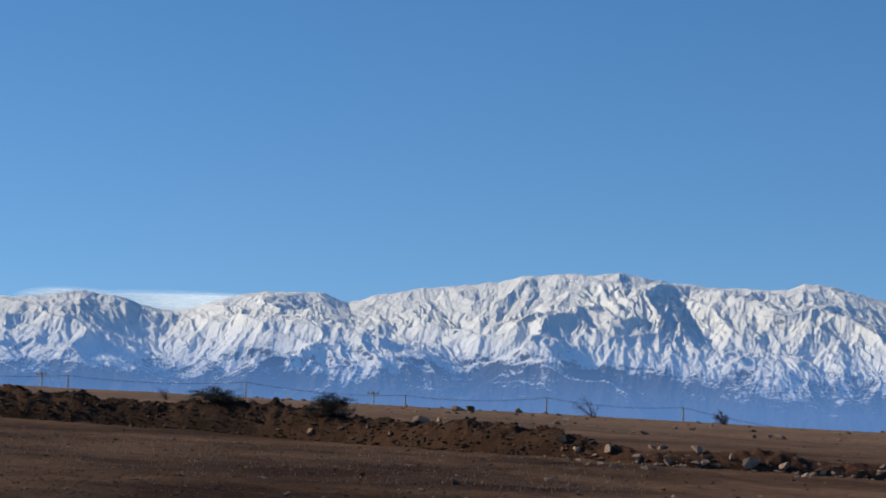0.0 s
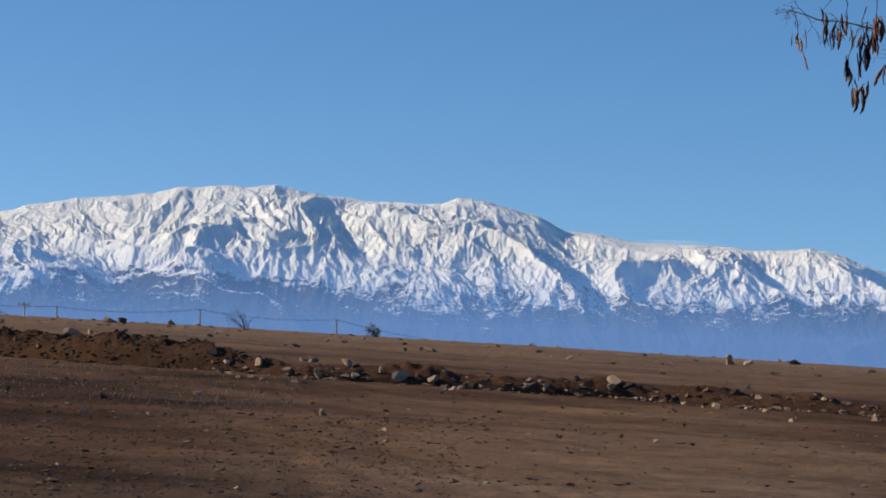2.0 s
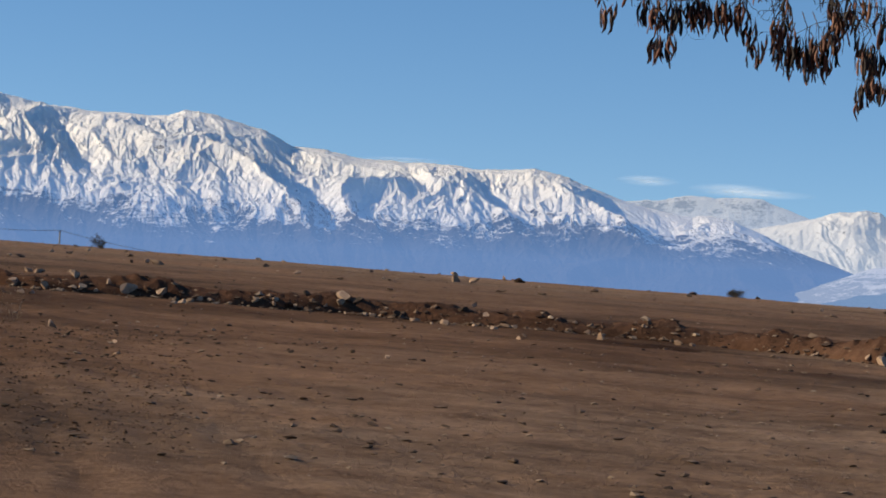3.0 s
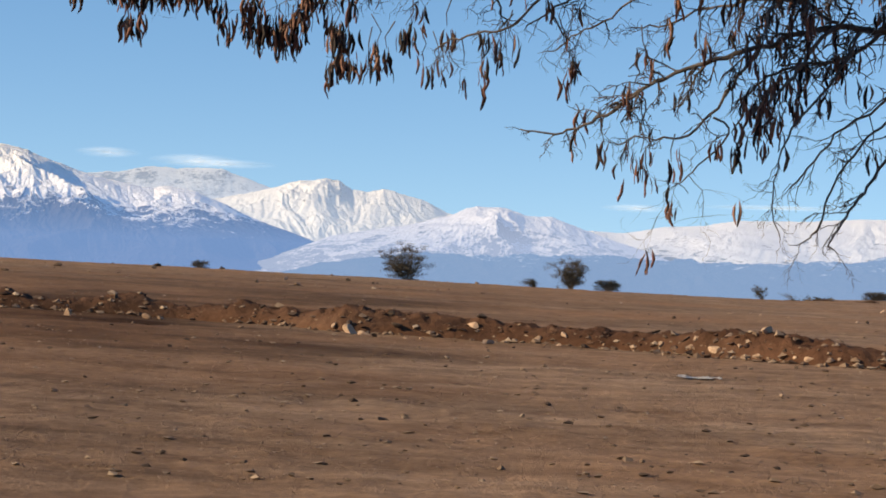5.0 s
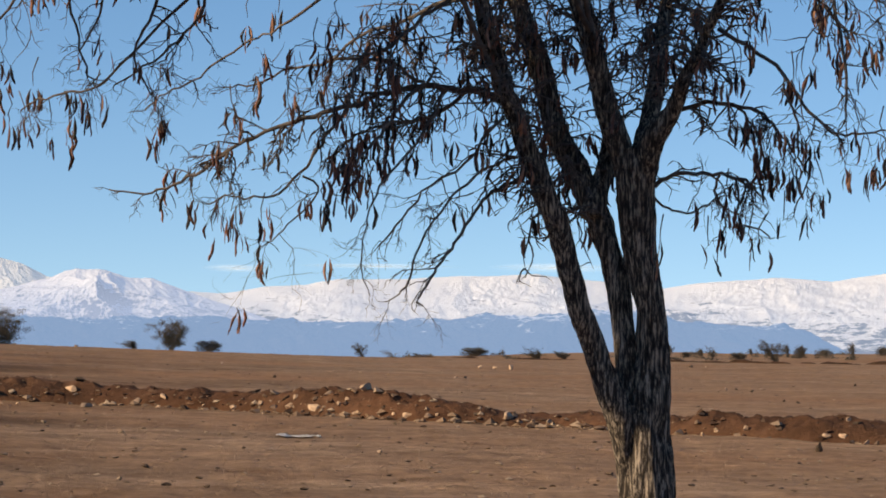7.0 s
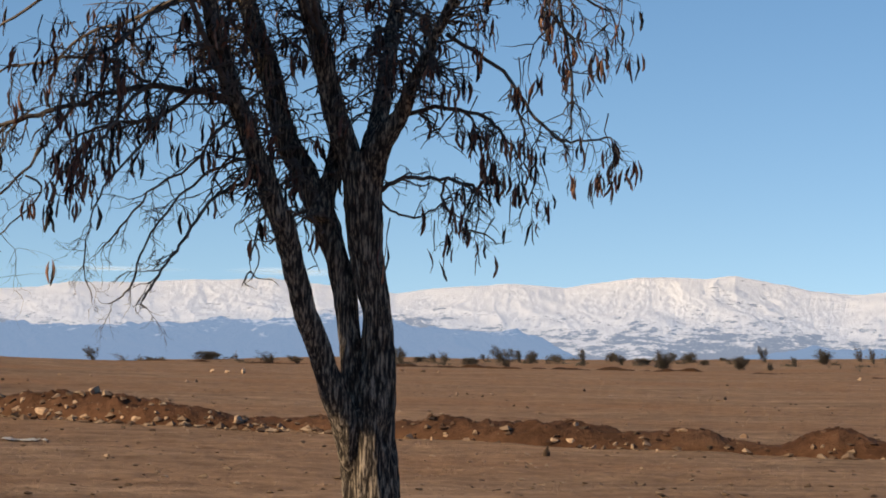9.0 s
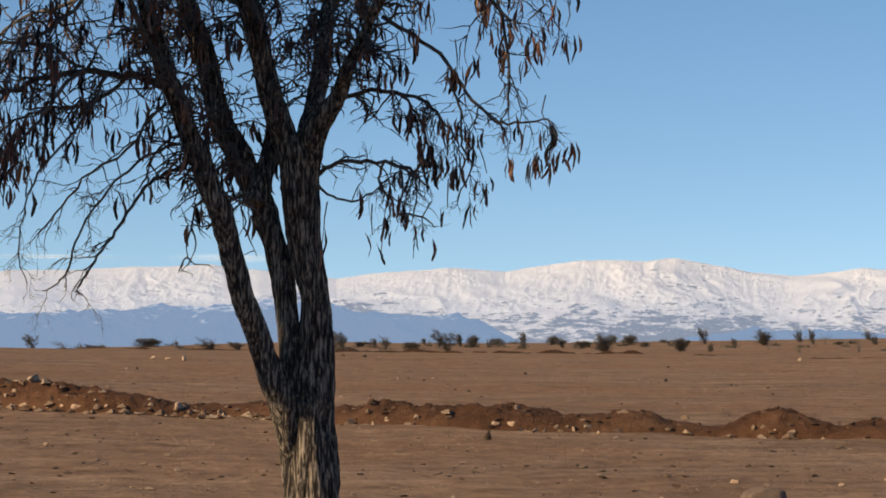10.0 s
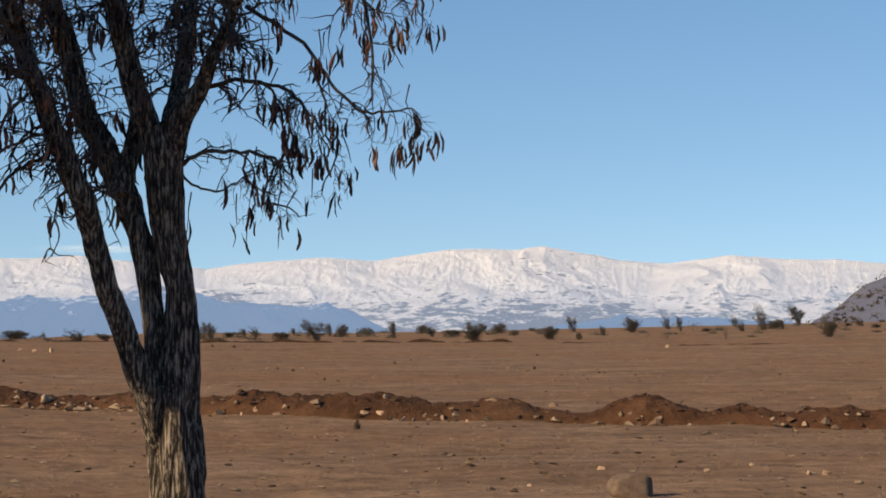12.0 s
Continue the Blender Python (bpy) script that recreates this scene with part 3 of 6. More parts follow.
def twig(start, way, length, radius, level, pods):
    n = 5 if level else 7
    pts, d, p = [start], way.normalized(), start.copy()
    droop = rng.uniform(0.0, 0.13)
    for i in range(n):
        d = (d + Vector((rng.gauss(0, 0.3), rng.gauss(0, 0.3), rng.gauss(0, 0.27) - droop))).normalized()
        p = p + d * (length / n)
        pts.append(p.copy())
    tube(twig_bm, pts, [radius * (1 - 0.75 * i / n) for i in range(n + 1)], 4 if level else 5)
    if level < 2:
        for i in range(2, n + 1):
            for _ in range(1 if level else rng.choice((1, 1, 2))):
                if rng.random() < (0.62 if level == 0 else 0.3):
                    side = Vector((rng.gauss(0, 1), rng.gauss(0, 1), rng.gauss(-0.2, 0.7))).normalized()
                    twig(pts[i], d * 0.6 + side * 0.7, length * rng.uniform(0.3, 0.6), radius * 0.68, level + 1, pods)
    if rng.random() < pods * (0.22 if level else 0.3):
        hang_pods(pts[rng.randint(n // 2, n)], rng.choice((1, 2, 2, 3, 4, 6)))


def limb(kind, knots, twigs=8, pods=0.45, start=0.1, reach=1.0):
    base = TREE_BASE
    thick = knots[0][3] > 0.03
    steps = {"trunk": 22, "stem": 14, "limb": 10}.get(kind, 4)
    pts, rad = curve_through(knots, steps)
    pts = [q - base for q in pts]
    wob = 0.25 if kind == "branch" else 0.0
    if wob:
        pts = [q + Vector((rng.gauss(0, 1), rng.gauss(0, 1), rng.gauss(0, 1))) * 0.006 for q in pts]
    bm = bmesh.new()
    tube(bm, pts, rad, 64 if kind == "trunk" else (44 if kind == "stem" else (16 if thick else 7)), 0.10 if thick else 0.05, len(pod_places) * 0.37)
    part(kind, bm, BARK if thick else TWIG, tree, smooth=True)
    for _ in range(twigs):
        f = start + (1 - start) * rng.random() ** 0.8
        i = min(int(f * (len(pts) - 1)), len(pts) - 2)
        along = (pts[i + 1] - pts[i]).normalized()
        side = Vector((rng.gauss(0, 1), rng.gauss(0, 0.8), rng.gauss(-0.15, 0.7))).normalized()
        twig(pts[i], along * 0.7 + side * 0.8, reach * rng.uniform(0.16, 0.46), min(rad[i] * 0.6, rng.uniform(0.006, 0.0108)), 0, pods)
    if kind == "branch":
        twig(pts[-1], pts[-1] - pts[-2], 0.1, rad[-1] * 0.8, 1, pods)


limb('trunk', [(1.17, 13.97, -0.03, 0.197), (1.17, 13.97, 0.15, 0.175), (1.16, 13.97, 0.40, 0.159), (1.15, 13.97, 0.65, 0.150), (1.13, 13.97, 0.91, 0.159), (1.11, 13.97, 1.05, 0.159), (1.10, 13.97, 1.15, 0.140), (1.09, 13.98, 1.25, 0.083)], twigs=0)
limb('stem', [(1.13, 13.97, 0.74, 0.119), (1.15, 13.95, 1.09, 0.122), (1.16, 13.94, 1.28, 0.113), (1.17, 13.94, 1.43, 0.098), (1.17, 13.93, 1.59, 0.089), (1.16, 13.92, 1.75, 0.085), (1.13, 13.91, 1.90, 0.086), (1.10, 13.91, 2.06, 0.091), (1.08, 13.90, 2.22, 0.103), (1.07, 13.89, 2.37, 0.108), (1.07, 13.89, 2.53, 0.118), (1.07, 13.88, 2.64, 0.092)], twigs=0)
limb('stem', [(1.08, 13.98, 0.71, 0.035), (1.04, 13.92, 0.90, 0.070), (1.00, 13.88, 1.09, 0.077), (0.93, 13.84, 1.27, 0.076), (0.87, 13.81, 1.43, 0.064), (0.81, 13.78, 1.59, 0.067), (0.75, 13.74, 1.74, 0.068), (0.71, 13.71, 1.89, 0.061), (0.66, 13.68, 2.05, 0.063), (0.62, 13.64, 2.20, 0.065), (0.55, 13.61, 2.35, 0.063), (0.50, 13.58, 2.50, 0.060), (0.43, 13.54, 2.65, 0.055), (0.38, 13.51, 2.80, 0.050), (0.31, 13.48, 2.94, 0.051), (0.27, 13.45, 3.09, 0.049), (0.22, 13.41, 3.24, 0.046), (0.19, 13.38, 3.38, 0.044), (0.02, 13.30, 3.81, 0.028), (-0.17, 13.26, 4.25, 0.019), (-0.37, 13.21, 4.63, 0.011)], twigs=105, start=0.42, pods=0.25)
limb('stem', [(1.06, 13.92, 1.09, 0.072), (1.04, 13.94, 1.27, 0.066), (1.03, 13.96, 1.43, 0.061), (1.02, 13.98, 1.59, 0.061), (1.00, 14.00, 1.75, 0.065), (0.98, 14.02, 1.90, 0.073), (0.93, 14.03, 2.06, 0.073), (0.88, 14.05, 2.22, 0.074), (0.81, 14.07, 2.38, 0.075), (0.74, 14.09, 2.54, 0.073), (0.65, 14.11, 2.70, 0.066), (0.60, 14.13, 2.86, 0.061), (0.57, 14.14, 3.02, 0.063), (0.52, 14.16, 3.18, 0.062), (0.46, 14.18, 3.34, 0.057), (0.41, 14.20, 3.50, 0.053), (0.30, 14.50, 3.96, 0.032), (0.21, 14.60, 4.44, 0.019), (0.16, 14.70, 5.00, 0.011)], twigs=85, start=0.42, pods=0.25)
limb('limb', [(1.03, 13.90, 2.50, 0.081), (0.96, 13.88, 2.69, 0.072), (0.91, 13.86, 2.84, 0.067), (0.87, 13.84, 2.99, 0.061), (0.83, 13.82, 3.15, 0.066), (0.79, 13.80, 3.30, 0.057), (0.74, 13.78, 3.45, 0.057), (0.64, 13.72, 3.88, 0.035), (0.59, 13.66, 4.35, 0.022), (0.52, 13.61, 4.80, 0.013)], twigs=80, start=0.15, pods=0.3)
limb('limb', [(1.11, 13.87, 2.47, 0.079), (1.16, 13.78, 2.68, 0.069), (1.26, 13.72, 2.84, 0.048), (1.31, 13.65, 2.99, 0.035), (1.38, 13.59, 3.14, 0.028), (1.44, 13.52, 3.29, 0.029), (1.51, 13.46, 3.43, 0.027), (1.68, 13.36, 3.75, 0.026), (1.88, 13.26, 4.10, 0.019), (2.08, 13.16, 4.42, 0.013)], twigs=75, start=0.25, pods=0.2)
limb('limb', [(1.11, 13.95, 2.63, 0.062), (1.17, 14.07, 2.86, 0.055), (1.20, 14.15, 3.03, 0.048), (1.23, 14.23, 3.21, 0.045), (1.25, 14.32, 3.38, 0.042), (1.28, 14.40, 3.55, 0.039), (1.29, 14.53, 3.80, 0.032), (1.33, 14.64, 4.28, 0.022), (1.37, 14.75, 4.92, 0.013)], twigs=80, start=0.2, pods=0.3)
limb('limb', [(0.83, 13.98, 2.25, 0.069), (0.87, 14.03, 2.41, 0.061), (0.91, 14.07, 2.54, 0.050), (0.93, 14.11, 2.67, 0.041), (0.95, 14.15, 2.80, 0.035)], twigs=6, start=0.5, pods=0.0)
# six crown branches added above the view; their thick twigs shade the stems
limb('branch', [(0.02, 13.30, 3.81, 0.022), (-0.70, 13.05, 4.35, 0.018), (-1.70, 12.70, 4.60, 0.014), (-2.80, 12.30, 4.55, 0.010), (-3.80, 11.95, 4.35, 0.006)], twigs=190, pods=1.6, start=0.25, reach=1.1)
limb('branch', [(-0.17, 13.26, 4.25, 0.020), (-0.90, 12.85, 4.80, 0.016), (-1.90, 12.35, 5.00, 0.012), (-3.00, 11.90, 4.95, 0.009), (-4.00, 11.50, 4.75, 0.006)], twigs=190, pods=1.6, start=0.2, reach=1.1)
limb('branch', [(-0.37, 13.21, 4.63, 0.016), (-1.10, 13.10, 5.20, 0.013), (-2.10, 12.75, 5.35, 0.010), (-3.20, 12.45, 5.15, 0.007), (-4.20, 12.20, 4.85, 0.005)], twigs=170, pods=1.4, start=0.2, reach=1.1)
limb('branch', [(0.10, 13.42, 3.56, 0.020), (-0.60, 13.25, 4.10, 0.016), (-1.50, 13.05, 4.30, 0.012), (-2.60, 12.70, 4.25, 0.009), (-3.50, 12.45, 4.10, 0.006)], twigs=170, pods=1.4, start=0.3, reach=0.9)
limb('branch', [(0.59, 13.66, 4.35, 0.018), (-0.10, 13.20, 4.90, 0.014), (-0.90, 12.75, 5.30, 0.010), (-1.80, 12.30, 5.45, 0.006)], twigs=120, pods=1.4, start=0.1, reach=1.1)
limb('branch', [(0.64, 13.72, 3.88, 0.018), (0.10, 13.45, 4.20, 0.014), (-0.50, 13.15, 4.25, 0.010), (-1.10, 12.85, 4.15, 0.006)], twigs=90, pods=1.2, start=0.2, reach=0.9)
limb('branch', [(1.28, 13.81, 2.85, 0.015), (1.45, 13.72, 2.88, 0.012), (1.60, 13.64, 2.86, 0.011), (1.74, 13.55, 2.80, 0.010), (1.83, 13.47, 2.68, 0.007), (1.89, 13.39, 2.58, 0.005)], twigs=18, pods=0.15, reach=0.7)
limb('branch', [(1.49, 13.64, 3.28, 0.013), (1.71, 13.53, 3.14, 0.011), (1.85, 13.42, 2.98, 0.010), (1.96, 13.32, 2.80, 0.009), (2.07, 13.22, 2.68, 0.008), (2.20, 13.11, 2.67, 0.006), (2.31, 13.00, 2.67, 0.005), (2.35, 12.91, 2.55, 0.003)], twigs=12, pods=0.25, reach=0.5)
limb('branch', [(1.16, 13.87, 2.42, 0.015), (1.27, 13.79, 2.48, 0.012), (1.39, 13.71, 2.49, 0.011), (1.51, 13.64, 2.48, 0.010), (1.62, 13.56, 2.45, 0.010), (1.69, 13.48, 2.39, 0.007), (1.73, 13.41, 2.33, 0.004)], twigs=16, pods=0.12, reach=0.55)
limb('branch', [(1.17, 13.97, 2.38, 0.008), (1.26, 14.04, 2.31, 0.007), (1.40, 14.10, 2.29, 0.006), (1.53, 14.16, 2.37, 0.005), (1.62, 14.23, 2.44, 0.004)], twigs=4)
limb('branch', [(1.59, 13.53, 2.45, 0.008), (1.61, 13.50, 2.32, 0.006), (1.57, 13.48, 2.21, 0.005), (1.70, 13.44, 2.17, 0.005), (1.77, 13.40, 2.12, 0.003)], twigs=4, pods=0.2, reach=0.4)
limb('branch', [(1.89, 13.19, 4.10, 0.011), (1.99, 13.12, 3.63, 0.010), (2.06, 13.06, 3.29, 0.010), (2.10, 13.00, 2.95, 0.008), (2.08, 12.95, 2.69, 0.005)], twigs=14, pods=0.3, reach=0.8)
limb('branch', [(1.69, 13.41, 3.76, 0.011), (1.94, 13.46, 3.58, 0.010), (2.20, 13.49, 3.50, 0.008), (2.38, 13.54, 3.41, 0.006), (2.47, 13.60, 3.24, 0.004)], twigs=16, pods=0.4, reach=0.8)
limb('branch', [(0.33, 13.61, 2.87, 0.023), (0.16, 13.66, 2.93, 0.021), (0.01, 13.70, 2.94, 0.019), (-0.15, 13.75, 2.97, 0.017), (-0.37, 13.79, 2.91, 0.015), (-0.62, 13.82, 2.83, 0.014), (-0.84, 13.86, 2.77, 0.013), (-1.06, 13.88, 2.69, 0.011), (-1.22, 13.92, 2.60, 0.010), (-1.31, 13.95, 2.54, 0.009)], twigs=44, pods=0.12, start=0.12, reach=0.6)
limb('branch', [(-1.22, 13.96, 2.61, 0.010), (-1.36, 13.97, 2.50, 0.010), (-1.53, 13.98, 2.41, 0.008), (-1.69, 13.98, 2.36, 0.006), (-1.89, 13.98, 2.38, 0.004)], twigs=9, pods=0.1, reach=0.4)
limb('branch', [(-0.54, 13.75, 2.84, 0.010), (-0.66, 13.82, 2.68, 0.009), (-0.77, 13.89, 2.52, 0.008), (-0.93, 13.96, 2.38, 0.007), (-1.08, 14.02, 2.35, 0.006), (-1.24, 14.08, 2.35, 0.005), (-1.36, 14.15, 2.31, 0.004)], twigs=12, pods=0.15, reach=0.5)
limb('branch', [(-0.79, 13.89, 2.47, 0.007), (-0.71, 13.95, 2.38, 0.006), (-0.82, 13.99, 2.25, 0.005), (-0.94, 14.03, 2.14, 0.004), (-1.00, 14.08, 2.09, 0.003)], twigs=5)
limb('branch', [(-0.11, 13.61, 2.96, 0.011), (-0.30, 13.71, 3.09, 0.010), (-0.49, 13.81, 3.11, 0.010), (-0.69, 13.90, 3.10, 0.008), (-0.88, 13.99, 3.08, 0.007), (-1.08, 14.07, 2.99, 0.006), (-1.26, 14.16, 2.99, 0.004)], twigs=20, pods=0.2, reach=0.65)
limb('branch', [(0.43, 13.71, 2.47, 0.011), (0.29, 13.64, 2.39, 0.010), (0.19, 13.57, 2.30, 0.009), (0.09, 13.50, 2.14, 0.009), (0.02, 13.43, 2.02, 0.008), (-0.07, 13.36, 1.87, 0.007), (-0.14, 13.29, 1.77, 0.006), (-0.11, 13.21, 1.74, 0.003)], twigs=7, pods=0.0, reach=0.6)
limb('branch', [(0.44, 13.61, 2.57, 0.010), (0.21, 13.51, 2.49, 0.008), (0.05, 13.42, 2.33, 0.007), (-0.07, 13.32, 2.17, 0.006), (-0.15, 13.21, 2.01, 0.006), (-0.19, 13.11, 1.86, 0.006), (-0.25, 13.01, 1.78, 0.004), (-0.30, 12.91, 1.75, 0.003)], twigs=8, pods=0.0, reach=0.6)
limb('branch', [(0.29, 13.51, 2.75, 0.010), (0.11, 13.59, 2.52, 0.008), (-0.11, 13.66, 2.37, 0.006), (-0.26, 13.74, 2.18, 0.006), (-0.36, 13.81, 2.08, 0.004)], twigs=9, pods=0.0, reach=0.7)
limb('branch', [(0.01, 13.52, 2.92, 0.009), (-0.15, 13.35, 2.62, 0.007), (-0.34, 13.19, 2.37, 0.006), (-0.41, 13.03, 2.15, 0.004), (-0.43, 12.87, 2.00, 0.004), (-0.38, 12.71, 1.78, 0.003)], twigs=12, pods=0.0, reach=0.6)
limb('branch', [(0.10, 13.52, 3.56, 0.017), (-0.25, 13.61, 3.62, 0.015), (-0.62, 13.70, 3.49, 0.010), (-0.93, 13.78, 3.28, 0.007), (-1.09, 13.87, 3.22, 0.006), (-1.29, 13.95, 3.11, 0.006), (-1.42, 14.04, 3.01, 0.006), (-1.59, 14.12, 2.95, 0.005), (-1.72, 14.21, 2.86, 0.005)], twigs=10, pods=0.2, start=0.75, reach=0.5)
limb('branch', [(0.00, 13.42, 3.86, 0.017), (-0.45, 13.54, 4.28, 0.017), (-1.08, 13.64, 4.33, 0.015), (-1.77, 13.70, 4.22, 0.013), (-2.33, 13.75, 3.97, 0.013), (-2.80, 13.79, 3.75, 0.011), (-3.09, 13.87, 3.47, 0.010), (-3.41, 13.93, 3.30, 0.008), (-3.74, 13.98, 3.25, 0.006), (-4.12, 14.01, 3.23, 0.004)], twigs=36, pods=0.6)
limb('branch', [(-1.55, 13.62, 3.99, 0.011), (-1.98, 13.71, 3.80, 0.010), (-2.21, 13.81, 3.61, 0.009), (-2.42, 13.92, 3.44, 0.008), (-2.62, 14.03, 3.26, 0.006), (-2.78, 14.14, 3.18, 0.004)], twigs=14, pods=0.4)
limb('branch', [(-2.58, 13.77, 3.53, 0.010), (-2.87, 13.84, 3.50, 0.010), (-3.04, 13.93, 3.38, 0.010), (-3.10, 14.05, 3.29, 0.008), (-3.15, 14.16, 3.15, 0.004)], twigs=16, pods=0.4)
limb('branch', [(-2.14, 13.95, 3.78, 0.010), (-2.89, 13.89, 3.74, 0.010), (-3.50, 13.82, 3.57, 0.008), (-3.93, 13.78, 3.39, 0.006), (-4.12, 13.81, 3.17, 0.004)], twigs=20, pods=0.4, reach=0.8)
# ten mostly unseen crown branches, added to fill out the tree and shade it
limb('branch', [(0.13, 13.52, 3.47, 0.019), (-0.30, 13.24, 3.88, 0.015), (-0.77, 12.94, 4.27, 0.011), (-1.21, 12.63, 4.45, 0.008), (-1.51, 12.32, 4.41, 0.006)], twigs=34, pods=0.8, start=0.4)
limb('branch', [(0.02, 13.42, 3.82, 0.017), (-0.54, 13.80, 4.45, 0.013), (-1.14, 14.17, 4.97, 0.010), (-1.60, 14.52, 5.28, 0.006)], twigs=24, pods=0.6)
limb('branch', [(0.40, 14.51, 3.55, 0.019), (-0.14, 14.79, 4.08, 0.015), (-0.62, 15.05, 4.47, 0.011), (-1.05, 15.30, 4.61, 0.008), (-1.42, 15.55, 4.51, 0.006)], twigs=24, pods=0.6)
limb('branch', [(0.64, 13.70, 3.88, 0.017), (0.30, 13.35, 4.37, 0.013), (-0.13, 12.98, 4.73, 0.010), (-0.38, 12.61, 4.87, 0.006)], twigs=34, pods=0.8, start=0.4)
limb('branch', [(1.29, 14.46, 3.79, 0.015), (1.62, 14.76, 4.45, 0.011), (1.78, 15.08, 5.07, 0.008), (1.86, 15.41, 5.50, 0.006)], twigs=24, pods=0.6)
limb('branch', [(0.82, 13.79, 3.24, 0.017), (0.67, 13.40, 3.68, 0.015), (0.35, 13.01, 4.03, 0.011), (-0.00, 12.62, 4.21, 0.008), (-0.28, 12.21, 4.15, 0.006)], twigs=34, pods=0.8, start=0.4)
limb('branch', [(0.33, 13.51, 2.86, 0.017), (0.00, 13.04, 3.49, 0.015), (-0.34, 12.56, 3.94, 0.011), (-0.61, 12.07, 4.12, 0.008), (-0.79, 11.59, 4.12, 0.006)], twigs=34, pods=0.8, start=0.4)
limb('branch', [(0.82, 13.69, 3.22, 0.017), (0.48, 13.13, 3.82, 0.015), (0.11, 12.57, 4.12, 0.011), (-0.11, 11.99, 4.33, 0.008), (-0.26, 11.41, 4.32, 0.006)], twigs=34, pods=0.8, start=0.4)
limb('branch', [(0.13, 13.42, 3.46, 0.015), (-0.35, 13.01, 3.72, 0.013), (-0.77, 12.59, 3.79, 0.010), (-1.10, 12.16, 3.74, 0.008), (-1.35, 11.73, 3.60, 0.006)], twigs=34, pods=0.8, start=0.4)
limb('branch', [(-0.37, 13.21, 4.63, 0.011), (-0.66, 13.06, 4.80, 0.010), (-1.01, 12.91, 4.82, 0.008), (-1.31, 12.75, 4.62, 0.006)], twigs=34, pods=0.8, start=0.4)
limb('branch', [(-0.11, 13.51, 2.95, 0.013), (-0.23, 13.43, 2.84, 0.011), (-0.32, 13.35, 2.70, 0.010), (-0.44, 13.27, 2.54, 0.008), (-0.57, 13.18, 2.43, 0.007), (-0.62, 13.10, 2.27, 0.005)], twigs=18, pods=0.2, reach=0.5)
limb('branch', [(0.13, 13.72, 2.94, 0.013), (-0.02, 13.76, 2.83, 0.011), (-0.16, 13.79, 2.77, 0.010), (-0.37, 13.83, 2.74, 0.008), (-0.52, 13.86, 2.67, 0.007), (-0.63, 13.90, 2.57, 0.005)], twigs=22, pods=0.2, reach=0.55)
limb('branch', [(-1.03, 13.07, 4.22, 0.013), (-1.09, 13.13, 3.85, 0.011), (-1.24, 13.19, 3.50, 0.010), (-1.31, 13.25, 3.29, 0.009), (-1.44, 13.30, 3.15, 0.007), (-1.62, 13.35, 3.01, 0.006), (-1.79, 13.39, 2.91, 0.004)], twigs=8, pods=0.1, start=0.4, reach=0.7)
limb('branch', [(-1.67, 12.90, 4.07, 0.011), (-1.44, 12.99, 3.64, 0.010), (-1.50, 13.05, 3.35, 0.010), (-1.59, 13.10, 3.18, 0.008), (-1.66, 13.15, 3.04, 0.006), (-1.54, 13.22, 2.82, 0.004)], twigs=8, pods=0.1, start=0.35, reach=0.7)
limb('branch', [(-1.98, 12.86, 4.14, 0.011), (-2.11, 12.80, 3.81, 0.010), (-2.00, 12.77, 3.48, 0.008), (-1.92, 12.75, 3.22, 0.007), (-1.86, 12.72, 2.99, 0.006), (-1.79, 12.68, 2.84, 0.004)], twigs=8, pods=0.1, start=0.25, reach=0.55)
limb('branch', [(-1.25, 13.35, 3.52, 0.010), (-1.63, 13.39, 3.16, 0.008), (-1.87, 13.44, 2.92, 0.007), (-2.09, 13.49, 2.88, 0.006), (-2.25, 13.55, 2.83, 0.005), (-2.32, 13.61, 2.80, 0.004)], twigs=8, pods=0.1, start=0.3, reach=0.5)
limb('branch', [(-3.67, 13.73, 3.22, 0.007), (-3.99, 13.69, 3.34, 0.006), (-4.29, 13.65, 3.46, 0.005), (-4.58, 13.61, 3.51, 0.004), (-4.83, 13.57, 3.58, 0.003)], twigs=14, pods=0.3, reach=0.5)
limb('branch', [(-1.64, 12.71, 4.03, 0.011), (-1.80, 12.84, 3.70, 0.010), (-1.79, 12.99, 3.43, 0.008), (-1.86, 13.13, 3.21, 0.006), (-1.97, 13.27, 3.08, 0.004)], twigs=8, pods=0.1, start=0.25, reach=0.55)
limb('branch', [(1.80, 13.30, 2.92, 0.008), (1.88, 13.31, 2.77, 0.007), (1.90, 13.33, 2.59, 0.006), (1.95, 13.35, 2.43, 0.005), (1.89, 13.39, 2.28, 0.004)], twigs=10, pods=0.2, reach=0.55)
limb('branch', [(1.58, 13.53, 2.85, 0.008), (1.70, 13.71, 2.75, 0.007), (1.79, 13.90, 2.59, 0.006), (1.85, 14.10, 2.45, 0.005)], twigs=10, pods=0.15, reach=0.5)
limb('branch', [(1.51, 13.64, 2.48, 0.008), (1.51, 13.84, 2.36, 0.007), (1.60, 14.03, 2.28, 0.006), (1.59, 14.23, 2.16, 0.004)], twigs=8, pods=0.15, reach=0.4)
# eleven dense branches, added mostly out of view to cast shade on the stems
limb('branch', [(0.02, 13.32, 3.81, 0.017), (-0.53, 13.00, 4.08, 0.015), (-1.21, 12.65, 4.08, 0.013), (-1.89, 12.27, 4.02, 0.011), (-2.49, 11.85, 3.88, 0.010), (-2.98, 11.42, 3.65, 0.006)], twigs=58, pods=1.7, start=0.1, reach=1.0)
